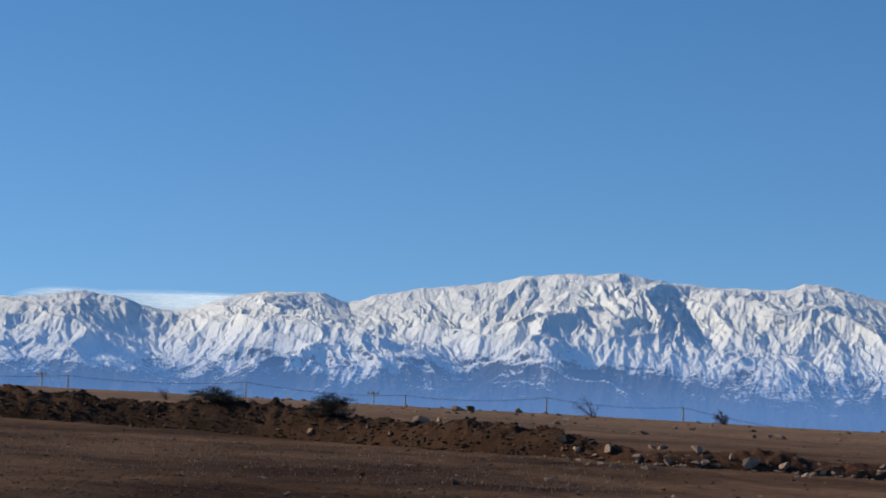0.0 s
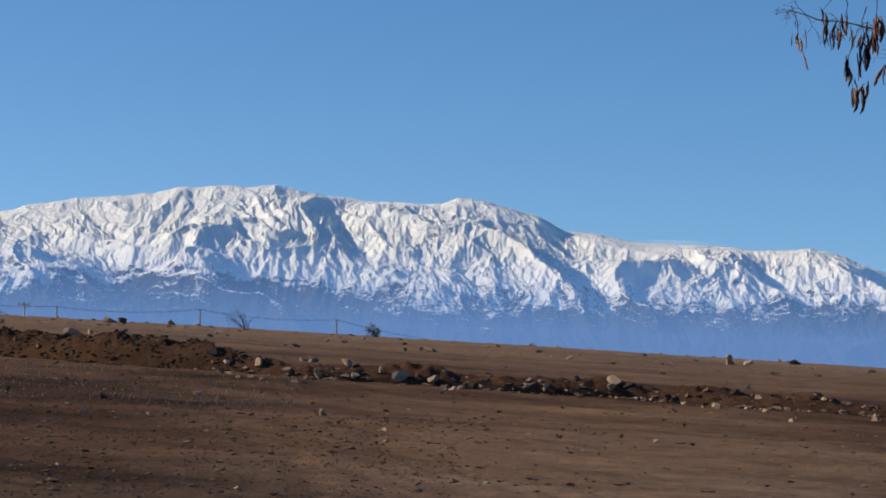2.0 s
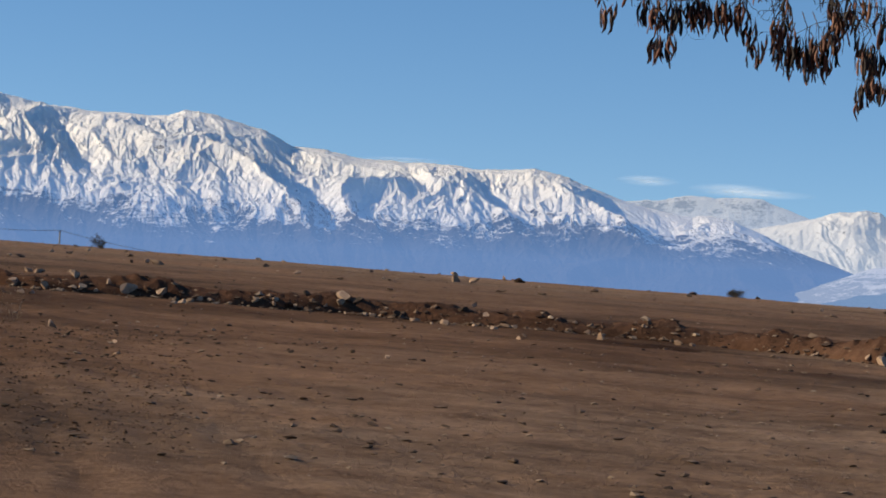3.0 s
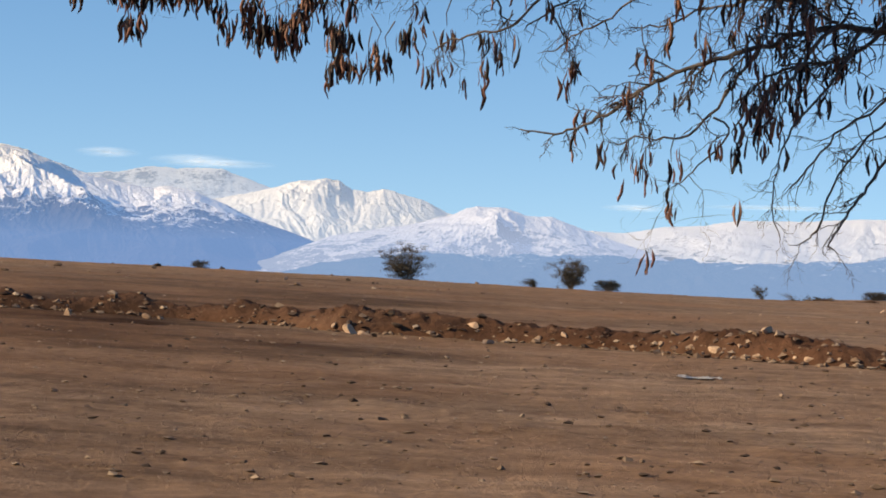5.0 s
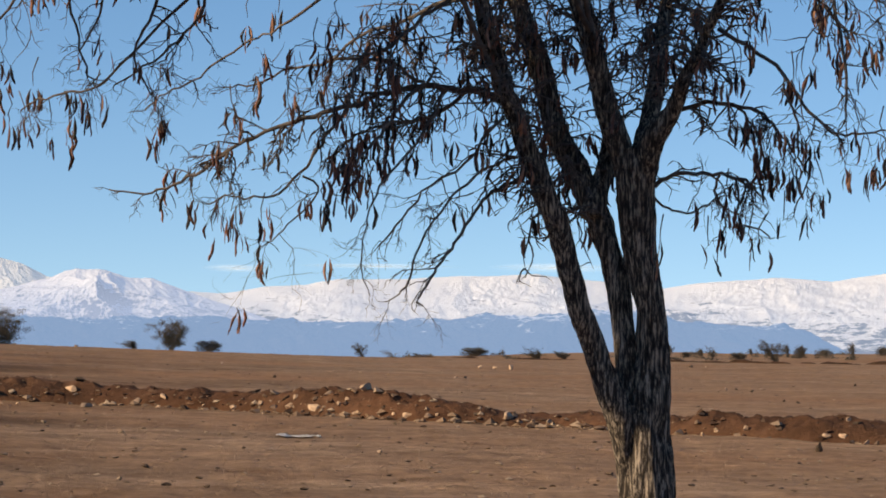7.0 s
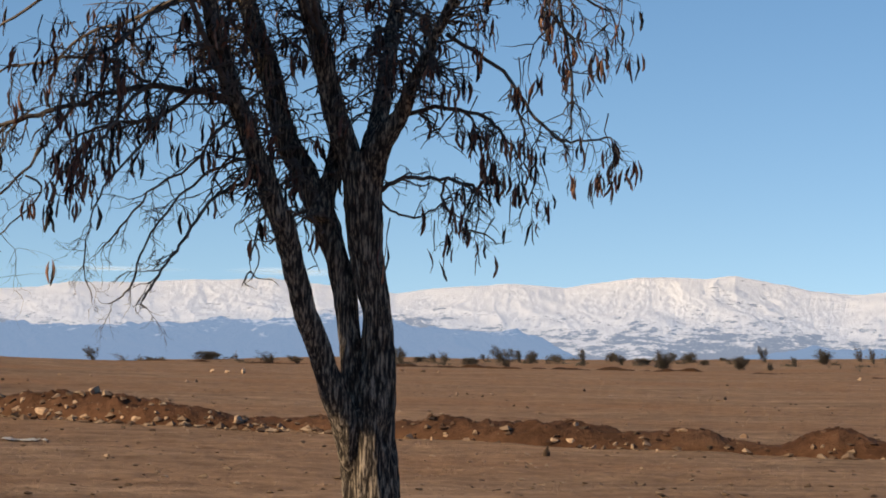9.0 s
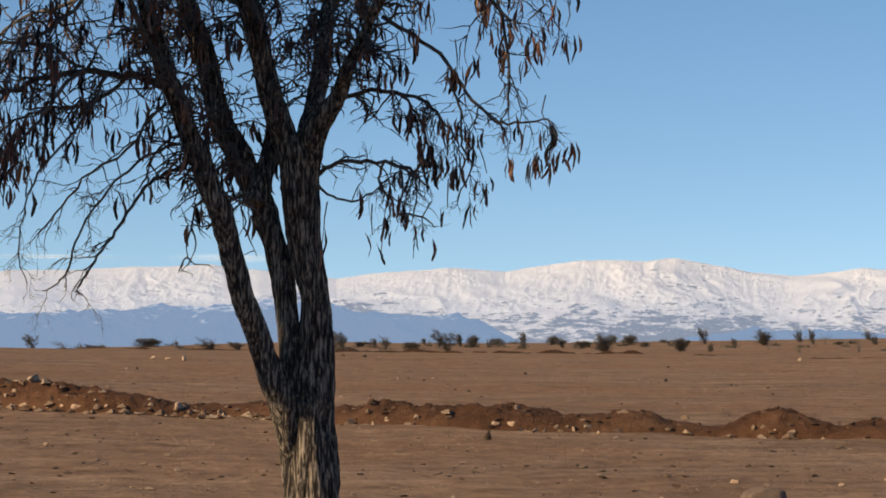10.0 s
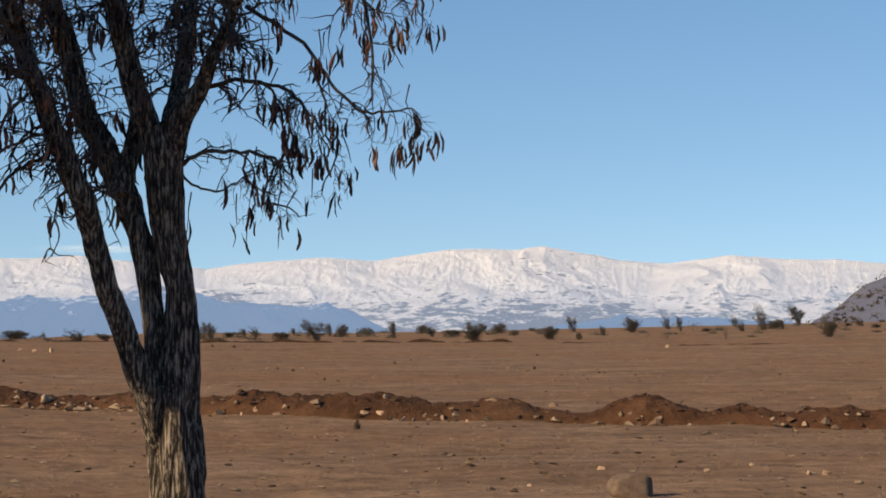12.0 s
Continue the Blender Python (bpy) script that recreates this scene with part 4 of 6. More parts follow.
limb('branch', [(-0.17, 13.11, 4.22, 0.015), (-0.79, 12.79, 4.38, 0.015), (-1.47, 12.42, 4.40, 0.013), (-2.18, 12.01, 4.30, 0.011), (-2.77, 11.58, 4.08, 0.010), (-3.26, 11.14, 3.85, 0.006)], twigs=58, pods=1.7, start=0.1, reach=1.0)
limb('branch', [(-0.29, 12.81, 3.81, 0.015), (-0.85, 12.46, 3.91, 0.013), (-1.48, 12.08, 3.86, 0.011), (-2.11, 11.66, 3.71, 0.010), (-2.58, 11.24, 3.63, 0.008), (-3.01, 10.80, 3.51, 0.006)], twigs=58, pods=1.7, start=0.1, reach=1.0)
limb('branch', [(-0.76, 12.79, 4.24, 0.015), (-1.30, 12.39, 4.54, 0.013), (-1.85, 11.97, 4.62, 0.011), (-2.45, 11.50, 4.54, 0.010), (-2.98, 11.01, 4.30, 0.006)], twigs=58, pods=1.7, start=0.1, reach=1.0)
limb('branch', [(-1.48, 12.52, 4.43, 0.013), (-2.08, 12.03, 4.58, 0.011), (-2.66, 11.51, 4.33, 0.010), (-3.25, 10.93, 4.08, 0.008), (-3.68, 10.37, 3.80, 0.006)], twigs=58, pods=1.7, start=0.1, reach=1.0)
limb('branch', [(0.13, 13.42, 3.46, 0.017), (-0.38, 12.81, 3.95, 0.015), (-0.97, 12.17, 3.74, 0.011), (-1.51, 11.51, 3.64, 0.010), (-1.86, 10.85, 3.64, 0.008)], twigs=58, pods=1.7, start=0.1, reach=1.0)
limb('branch', [(-1.91, 12.36, 4.04, 0.013), (-2.49, 12.26, 3.75, 0.011), (-2.96, 12.15, 3.61, 0.010), (-3.38, 12.04, 3.58, 0.008)], twigs=95, pods=2.6, start=0.15, reach=0.55)
limb('branch', [(-1.95, 12.66, 4.10, 0.013), (-2.44, 12.27, 3.85, 0.011), (-2.94, 11.85, 3.69, 0.010), (-3.39, 11.41, 3.59, 0.008)], twigs=95, pods=2.6, start=0.15, reach=0.55)
limb('branch', [(-1.98, 12.86, 4.14, 0.013), (-2.48, 12.77, 4.00, 0.011), (-2.92, 12.68, 3.84, 0.010), (-3.39, 12.56, 3.77, 0.008)], twigs=95, pods=2.6, start=0.15, reach=0.55)
limb('branch', [(-2.47, 11.75, 3.86, 0.013), (-2.87, 11.35, 3.93, 0.011), (-3.02, 11.00, 3.82, 0.008)], twigs=58, pods=1.7, start=0.1, reach=1.0)
limb('branch', [(-2.16, 11.92, 4.27, 0.013), (-2.77, 11.33, 4.26, 0.011), (-3.11, 10.77, 4.07, 0.008)], twigs=58, pods=1.7, start=0.1, reach=1.0)
limb('branch', [(0.40, 14.51, 3.55, 0.015), (0.00, 14.68, 3.56, 0.013), (-0.27, 14.83, 3.45, 0.011), (-0.51, 14.99, 3.39, 0.010), (-0.68, 15.14, 3.27, 0.008), (-0.72, 15.30, 3.15, 0.004)], twigs=22, pods=0.4)
limb('branch', [(0.13, 13.62, 3.49, 0.013), (-0.12, 13.36, 3.30, 0.011), (-0.29, 13.11, 3.11, 0.010), (-0.46, 12.86, 2.99, 0.008), (-0.47, 12.61, 2.76, 0.006)], twigs=22, pods=0.4)


def clump(x, y, z, count):
    """A thick bunch of pods at the end of a hanging twig."""
    p = Vector((x, y, z)) - TREE_BASE
    tube(twig_bm, [p + Vector((rng.gauss(0, 0.03), rng.gauss(0, 0.03), 0.16)), p + Vector((rng.gauss(0, 0.02), rng.gauss(0, 0.02), 0.07)), p], [0.004, 0.0035, 0.002], 4)
    for _ in range(int(count * (1.5 if x < -2.5 else 0.9))):
        q = p + Vector((rng.gauss(0, 0.022), rng.gauss(0, 0.03), rng.uniform(-0.07, 0.03)))
        pod_places.append((q, rng.uniform(0.08, 0.155), rng.uniform(0, 6.28), rng.gauss(0, 0.16)))


clump(-4.38, 13.54, 3.16, 9)
clump(-4.18, 13.61, 3.18, 8)
clump(-4.12, 13.63, 2.96, 5)
clump(-4.05, 13.64, 3.01, 14)
clump(-4.00, 13.66, 3.18, 14)
clump(-3.92, 13.68, 3.17, 12)
clump(-3.86, 13.70, 3.18, 12)
clump(-3.77, 13.72, 3.17, 12)
clump(-3.66, 13.76, 3.18, 8)
clump(-3.59, 13.77, 3.07, 9)
clump(-3.57, 13.78, 2.96, 7)
clump(-3.46, 13.81, 3.05, 10)
clump(-3.37, 13.83, 3.01, 14)
clump(-3.30, 13.85, 2.99, 16)
clump(-3.22, 13.86, 2.99, 18)
clump(-3.16, 13.88, 3.04, 16)
clump(-3.18, 13.88, 2.90, 10)
clump(-3.26, 13.86, 2.91, 14)
clump(-3.38, 13.83, 2.92, 8)
clump(-3.13, 13.89, 3.16, 12)
clump(-3.04, 13.91, 3.22, 12)
clump(-2.98, 13.92, 3.00, 10)
clump(-2.92, 13.93, 2.83, 10)
clump(-2.89, 13.94, 2.92, 8)
clump(-2.89, 13.94, 3.16, 10)
clump(-4.70, 13.41, 3.42, 4)
clump(-4.43, 13.50, 3.29, 7)
clump(-4.35, 13.53, 3.42, 9)
clump(-4.29, 13.55, 3.52, 8)
clump(-4.20, 13.58, 3.32, 10)
clump(-4.10, 13.61, 3.12, 10)
clump(-4.03, 13.63, 3.46, 10)
clump(-4.45, 13.49, 3.52, 5)
clump(-4.57, 13.45, 3.56, 4)
clump(-2.92, 13.73, 2.94, 12)
clump(-2.93, 13.72, 2.72, 9)
clump(-2.84, 13.74, 2.78, 10)
clump(-2.69, 13.77, 2.84, 9)
clump(-2.63, 13.78, 2.81, 6)
clump(-2.73, 13.76, 2.77, 5)
clump(-2.53, 13.80, 2.95, 8)
clump(-2.34, 13.83, 2.76, 8)
clump(-2.44, 13.82, 2.78, 5)
clump(-2.20, 13.85, 2.73, 6)
clump(-2.10, 13.87, 2.77, 6)
clump(-2.30, 13.84, 2.95, 6)
clump(-2.10, 13.87, 2.66, 4)
clump(-1.92, 13.89, 2.89, 6)
clump(-1.99, 13.88, 2.87, 5)
clump(-1.56, 13.82, 2.36, 5)
clump(-1.39, 13.84, 2.30, 5)
clump(-1.27, 13.85, 2.35, 4)
clump(-1.19, 13.86, 2.26, 12)
clump(-1.02, 13.88, 2.21, 6)
clump(-1.14, 13.87, 2.13, 4)
clump(-1.29, 13.85, 2.15, 2)
clump(-1.17, 13.86, 2.81, 5)
clump(-1.62, 13.82, 2.92, 4)
clump(-0.94, 13.88, 3.38, 8)
clump(-1.36, 13.85, 3.40, 8)
clump(-1.11, 13.87, 3.35, 5)
clump(-0.65, 13.60, 2.30, 8)
clump(-0.39, 13.61, 2.35, 4)
clump(-0.30, 13.61, 2.80, 10)
clump(-0.54, 13.60, 2.56, 9)
clump(-0.48, 13.61, 2.64, 10)
clump(-0.39, 13.61, 2.69, 11)
clump(-0.43, 13.61, 2.50, 7)
clump(-0.60, 13.60, 2.61, 7)
clump(-0.54, 13.60, 2.75, 5)
clump(-0.34, 13.61, 2.59, 6)
clump(-0.66, 13.60, 3.15, 9)
clump(-0.72, 13.59, 3.16, 4)
clump(-0.60, 13.60, 3.33, 8)
clump(-0.13, 13.61, 3.25, 12)
clump(-0.32, 13.61, 3.14, 8)
clump(-0.14, 13.61, 2.80, 5)
clump(0.20, 13.61, 2.80, 6)
clump(0.08, 13.62, 2.31, 6)
clump(0.23, 13.61, 2.73, 4)
clump(1.63, 13.42, 2.76, 14)
clump(1.73, 13.41, 2.59, 10)
clump(1.67, 13.42, 2.60, 6)
clump(1.89, 13.39, 2.44, 8)
clump(1.88, 13.39, 2.97, 8)
clump(2.14, 13.35, 3.23, 8)
clump(2.12, 13.35, 3.09, 10)
clump(1.65, 13.42, 3.20, 8)
clump(1.56, 13.43, 2.99, 4)
clump(1.17, 13.47, 2.09, 6)
clump(1.55, 13.43, 2.34, 5)
clump(1.95, 13.38, 2.57, 4)
clump(2.04, 13.36, 2.41, 4)
clump(1.83, 13.39, 2.22, 3)
clump(2.28, 13.33, 3.17, 6)
clump(2.40, 13.31, 3.32, 6)
clump(2.46, 13.30, 3.20, 4)
clump(1.71, 13.41, 3.33, 8)
clump(2.21, 13.34, 2.67, 3)
clump(2.36, 13.31, 2.67, 3)
clump(1.98, 13.37, 3.08, 4)
clump(1.43, 13.44, 2.08, 3)
clump(1.70, 13.41, 2.10, 4)
clump(1.64, 13.42, 2.13, 3)
clump(1.19, 13.47, 3.14, 8)
clump(0.46, 13.51, 2.55, 6)

part("twig_mass", twig_bm, TWIG, tree, "fine bare grey-brown twigs", smooth=True)["kind"] = "stuff"


def pod_mesh(seed):
    """A flat dry seed pod, curved and lumpy, hanging from its stalk; one unit long."""
    r = random.Random(seed)
    bend, twist, bm, rings = r.uniform(-0.22, 0.22), r.uniform(-1.2, 1.2), bmesh.new(), []
    for i, w in enumerate((0.01, 0.042, 0.076, 0.083, 0.066, 0.07, 0.026)):
        t = i / 6
        c = Vector((bend * math.sin(t * 3.0) + r.gauss(0, 0.012), r.gauss(0, 0.01), -t))
        a = twist * t
        u, v = Vector((math.cos(a), math.sin(a), 0)), Vector((-math.sin(a), math.cos(a), 0))
        rings.append([bm.verts.new(c + u * w * r.uniform(0.85, 1.1)), bm.verts.new(c + v * w * 0.3), bm.verts.new(c - u * w), bm.verts.new(c - v * w * 0.3)])
    for a, b in zip(rings, rings[1:]):
        for k in range(4):
            bm.faces.new((a[k], a[(k + 1) % 4], b[(k + 1) % 4], b[k]))
    return bm


POD_MESHES = [mesh_from("pod", pod_mesh(s), POD, True) for s in range(8)]
order = sorted(pod_places, key=lambda q: (q[0] + TREE_BASE).length)
mass_co, mass_faces = [], []
for k, (p, size, turn, lean) in enumerate(order):
    m = Matrix.LocRotScale(p, Euler((lean, lean * 0.6, turn)), (size, size, size))
    me = POD_MESHES[k % 8]
    if k < 300:
        ob = new("pod", me)
        ob.parent = tree
        ob.matrix_local = m
    else:
        mm, old = np.array(m), len(mass_co)
        co = np.array([v.co for v in me.vertices]) @ mm[:3, :3].T + mm[:3, 3]
        mass_co.extend(co.tolist())
        mass_faces.extend([[old + q for q in f.vertices] for f in me.polygons])
mass = bpy.data.meshes.new("pod_mass")
mass.from_pydata(mass_co, [], mass_faces)
mass.materials.append(POD_MASS)
mass.polygons.foreach_set("use_smooth", np.ones(len(mass.polygons), bool))
pod_mass = new("pod_mass", mass)
pod_mass.parent = tree
tagged(pod_mass, "clusters of dry brown seed pods", kind="stuff")


# ---- stones ----
def stone_mesh(seed, mat, flat=0.7):
    """A broken field stone: a ball cut by random planes, one unit wide, with worn edges."""
    r = random.Random(seed)
    bm = bmesh.new()
    bmesh.ops.create_icosphere(bm, subdivisions=3, radius=0.66)
    for _ in range(10):
        d = Vector((r.gauss(0, 1), r.gauss(0, 1), r.gauss(0, 0.8))).normalized()
        cut = r.uniform(0.2, 0.4)
        for v in bm.verts:
            over = v.co.dot(d) - cut
            if over > 0:
                v.co -= d * over
    for v in bm.verts:
        v.co *= 1 + 0.05 * noise.noise(v.co * 3.5 + Vector((seed * 3.1, 0, 0))) + 0.03 * noise.noise(v.co * 9)
        v.co.z *= flat
        v.co.y *= 0.85
    bm.normal_update()
    return mesh_from("stone", bm, mat)


STONES = {
    "o": [stone_mesh(s, STONE, 0.55 + 0.09 * (s % 5)) for s in range(7)],
    "g": [stone_mesh(s + 20, STONE_GREY, 0.55 + 0.08 * (s % 5)) for s in range(5)],
    "d": [stone_mesh(s + 40, CLOD, 0.5 + 0.08 * (s % 5)) for s in range(5)],
}
STONE_LABEL = {"o": "rough ochre field stone lying on bare earth", "g": "weathered grey field stone lying on bare soil", "d": "dark earth-caked stone lying on bare soil"}
rock_rng = random.Random(23)


def place_rock(x, y, wide, tone):
    me = rock_rng.choice(STONES[tone])
    ob = new("stone", me)
    up = wide * rock_rng.uniform(0.75, 1.05)
    ob.matrix_world = pose(x, y, height(x, y) + up * 0.16, rock_rng.gauss(0, 9), rock_rng.gauss(0, 9), rock_rng.uniform(0, 360)) @ Matrix.Diagonal((wide * 1.05, wide, up, 1))
    return tagged(ob, STONE_LABEL[tone], "stone", "stones on the open ground")


for row in [
        (-37.97, 46.04, 0.14, 'g'), (-36.98, 46.02, 0.21, 'g'), (-35.28, 46.07, 0.13, 'g'), (-34.36, 45.73, 0.18, 'g'), (-38.72, 46.14, 0.16, 'd'),
        (-36.13, 46.11, 0.19, 'd'), (-33.14, 45.38, 0.15, 'd'), (-31.22, 45.05, 0.15, 'd'), (-30.03, 44.75, 0.12, 'd'), (-31.77, 45.00, 0.18, 'd'),
        (-31.10, 42.01, 0.14, 'd'), (-29.42, 44.71, 0.12, 'd')]:
    place_rock(*row)
for row in [
        (-78.05, 109.77, 0.61, 'o'), (-76.81, 109.07, 0.67, 'd'), (-85.03, 123.42, 0.48, 'd'), (-82.43, 125.17, 0.31, 'd'), (-62.34, 96.14, 0.36, 'o'),
        (-52.98, 72.25, 0.49, 'o'), (-53.76, 74.47, 0.33, 'o'), (-66.96, 105.32, 0.23, 'd'), (-82.70, 111.34, 0.25, 'g'), (-77.57, 106.43, 0.24, 'g'),
        (-76.32, 113.10, 0.43, 'o'), (-47.21, 87.84, 0.27, 'o'), (-46.59, 87.50, 0.68, 'g'), (-47.15, 86.41, 0.20, 'd'), (-54.07, 108.44, 0.33, 'd'),
        (-65.06, 135.03, 0.68, 'o'), (-42.75, 92.44, 0.23, 'o'), (-32.88, 66.66, 0.12, 'd'), (-54.18, 139.76, 0.58, 'g')]:
    place_rock(*row)
for row in [
        (-51.50, 140.94, 0.51, 'g'), (-43.62, 121.67, 0.65, 'd'), (-40.45, 104.39, 0.56, 'g'), (-40.25, 105.99, 0.46, 'o'), (-36.27, 128.74, 0.49, 'd'),
        (-43.23, 143.68, 0.27, 'd'), (-22.99, 95.97, 0.27, 'd'), (-24.45, 107.68, 0.25, 'o'), (-23.33, 116.01, 0.27, 'd'), (-21.86, 114.65, 0.19, 'd'),
        (-32.55, 146.46, 0.20, 'd'), (-42.64, 91.97, 0.23, 'o')]:
    place_rock(*row)
for row in [
        (-28.99, 44.72, 0.27, 'o'), (-28.51, 44.53, 0.24, 'o'), (-27.78, 44.61, 0.31, 'o'), (-26.98, 44.41, 0.37, 'o'), (-34.92, 58.27, 0.28, 'o'),
        (-34.60, 58.35, 0.34, 'g'), (-25.99, 41.45, 0.16, 'o'), (-26.15, 41.24, 0.11, 'g'), (-25.39, 40.95, 0.15, 'o'), (-24.90, 41.79, 0.15, 'o'),
        (-26.23, 44.48, 0.21, 'g'), (-25.18, 41.84, 0.13, 'o'), (-24.99, 40.88, 0.10, 'g'), (-27.59, 43.21, 0.14, 'o'), (-27.71, 43.08, 0.12, 'd'),
        (-28.86, 44.52, 0.12, 'g'), (-27.19, 44.12, 0.09, 'o')]:
    place_rock(*row)
for row in [
        (-26.06, 45.38, 0.33, 'o'), (-25.64, 44.93, 0.21, 'o'), (-25.28, 45.45, 0.18, 'o'), (-24.84, 45.48, 0.31, 'o'), (-24.24, 45.81, 0.35, 'o'),
        (-25.01, 46.34, 0.13, 'o'), (-23.26, 44.87, 0.18, 'o'), (-23.30, 44.59, 0.14, 'o'), (-23.56, 45.75, 0.18, 'g'), (-23.39, 46.40, 0.17, 'o'),
        (-30.23, 60.22, 0.12, 'd'), (-25.36, 45.09, 0.14, 'o'), (-24.48, 45.68, 0.12, 'd'), (-23.58, 46.26, 0.12, 'o')]:
    place_rock(*row)
for row in [
        (-22.38, 47.41, 0.17, 'o'), (-22.11, 47.44, 0.25, 'd'), (-22.35, 47.28, 0.14, 'o'), (-22.04, 48.23, 0.17, 'd'), (-21.59, 47.83, 0.11, 'o'),
        (-21.49, 47.98, 0.11, 'o'), (-21.31, 48.46, 0.32, 'o'), (-21.03, 48.53, 0.29, 'd'), (-21.25, 48.23, 0.24, 'o'), (-31.09, 74.51, 0.22, 'g'),
        (-20.56, 48.28, 0.17, 'o'), (-20.04, 48.40, 0.23, 'd'), (-19.45, 48.05, 0.15, 'o'), (-18.93, 48.31, 0.17, 'o'), (-20.96, 47.86, 0.09, 'o'),
        (-20.74, 47.96, 0.11, 'g'), (-20.40, 48.35, 0.10, 'o'), (-21.98, 47.55, 0.10, 'o')]:
    place_rock(*row)
for row in [
        (-24.10, 63.74, 0.20, 'o'), (-18.28, 49.02, 0.18, 'o'), (-18.78, 49.03, 0.21, 'd'), (-17.41, 48.01, 0.28, 'g'), (-17.36, 47.10, 0.16, 'o'),
        (-18.22, 48.25, 0.16, 'o'), (-18.16, 46.50, 0.17, 'o'), (-19.54, 48.08, 0.17, 'o'), (-20.06, 48.27, 0.19, 'd'), (-20.53, 48.32, 0.14, 'o'),
        (-20.97, 47.83, 0.09, 'o'), (-17.11, 47.68, 0.14, 'o'), (-15.46, 43.28, 0.15, 'o'), (-15.66, 44.19, 0.13, 'g'), (-18.31, 46.10, 0.09, 'o')]:
    place_rock(*row)
for row in [
        (-14.87, 46.44, 0.22, 'g'), (-13.68, 47.91, 0.20, 'g'), (-13.50, 48.10, 0.17, 'o'), (-11.66, 49.14, 0.16, 'd'), (-11.24, 45.65, 0.13, 'g'),
        (-9.78, 47.25, 0.18, 'o'), (-9.26, 46.18, 0.26, 'o'), (-8.96, 46.10, 0.19, 'o'), (-8.63, 45.41, 0.15, 'd'), (-8.50, 47.16, 0.24, 'd'),
        (-8.69, 47.55, 0.20, 'd'), (-9.08, 47.29, 0.11, 'd'), (-7.08, 47.35, 0.22, 'o'), (-6.94, 47.60, 0.20, 'd'), (-6.47, 45.25, 0.19, 'o'),
        (-7.96, 44.92, 0.10, 'o'), (-7.81, 45.79, 0.11, 'o'), (-7.51, 47.19, 0.12, 'g'), (-14.87, 49.57, 0.15, 'd'), (-16.01, 49.03, 0.12, 'o')]:
    place_rock(*row)
for row in [
        (-5.73, 46.64, 0.14, 'o'), (-5.21, 46.51, 0.18, 'o'), (-3.78, 45.31, 0.16, 'o'), (-3.25, 44.61, 0.15, 'o'), (-4.35, 58.00, 0.22, 'd'),
        (-2.57, 43.73, 0.12, 'o'), (-2.22, 43.15, 0.21, 'o'), (-2.05, 43.07, 0.09, 'o'), (-2.97, 44.12, 0.17, 'o'), (-2.69, 43.73, 0.14, 'o'),
        (-2.76, 44.05, 0.13, 'd'), (-1.99, 43.26, 0.14, 'o'), (-1.33, 43.05, 0.27, 'o'), (-1.53, 43.14, 0.14, 'g'), (-1.63, 42.90, 0.16, 'o'),
        (-1.78, 42.85, 0.13, 'o'), (-1.65, 42.53, 0.16, 'o'), (-1.46, 42.40, 0.13, 'o'), (-1.27, 42.22, 0.12, 'o')]:
    place_rock(*row)
for row in [
        (-1.07, 42.05, 0.13, 'o'), (-0.58, 41.59, 0.14, 'o'), (-0.22, 41.41, 0.17, 'o'), (-0.82, 41.82, 0.09, 'o'), (0.57, 41.41, 0.10, 'd'),
        (1.07, 41.31, 0.24, 'o'), (1.29, 41.16, 0.10, 'o'), (1.49, 41.11, 0.12, 'g'), (1.77, 41.05, 0.14, 'o'), (-2.43, 43.28, 0.10, 'o'),
        (-3.31, 43.96, 0.10, 'o'), (-2.12, 43.02, 0.09, 'g'), (-1.87, 42.76, 0.09, 'o'), (-0.99, 42.09, 0.09, 'd'), (-0.09, 41.41, 0.08, 'o'),
        (-4.41, 45.99, 0.08, 'o'), (-5.24, 45.86, 0.10, 'o'), (-3.15, 43.79, 0.09, 'o')]:
    place_rock(*row)
for row in [
        (0.41, 79.70, 0.18, 'o'), (0.70, 79.88, 0.18, 'd'), (1.59, 106.01, 0.27, 'o'), (2.15, 104.34, 0.26, 'o'), (2.85, 103.68, 0.40, 'o'),
        (-0.30, 39.34, 0.10, 'd'), (-0.75, 39.75, 0.11, 'd'), (-0.76, 30.41, 0.07, 'o'), (-3.19, 38.20, 0.08, 'd'), (-4.61, 39.12, 0.07, 'd'),
        (-9.87, 89.24, 0.12, 'd'), (-8.70, 98.00, 0.16, 'o'), (-5.07, 75.48, 0.15, 'd'), (-3.97, 87.11, 0.14, 'g'), (-2.85, 86.00, 0.14, 'o'),
        (-1.86, 84.88, 0.12, 'g')]:
    place_rock(*row)
for row in [
        (3.59, 36.31, 0.09, 'o'), (5.10, 37.99, 0.10, 'o'), (4.65, 38.14, 0.12, 'o'), (4.50, 37.93, 0.10, 'o'), (5.75, 37.39, 0.13, 'o'),
        (6.01, 37.35, 0.11, 'o'), (6.28, 37.68, 0.16, 'd'), (6.17, 37.84, 0.11, 'o'), (6.29, 36.98, 0.11, 'o'), (6.91, 37.10, 0.12, 'o'),
        (7.13, 37.06, 0.11, 'o'), (7.22, 36.62, 0.09, 'o'), (7.72, 37.36, 0.16, 'g'), (8.02, 36.78, 0.12, 'd'), (9.54, 41.06, 0.21, 'o'),
        (7.01, 37.41, 0.10, 'd'), (6.08, 46.08, 0.10, 'o'), (3.98, 38.13, 0.08, 'o'), (4.23, 38.42, 0.07, 'o'), (6.67, 37.19, 0.08, 'o')]:
    place_rock(*row)
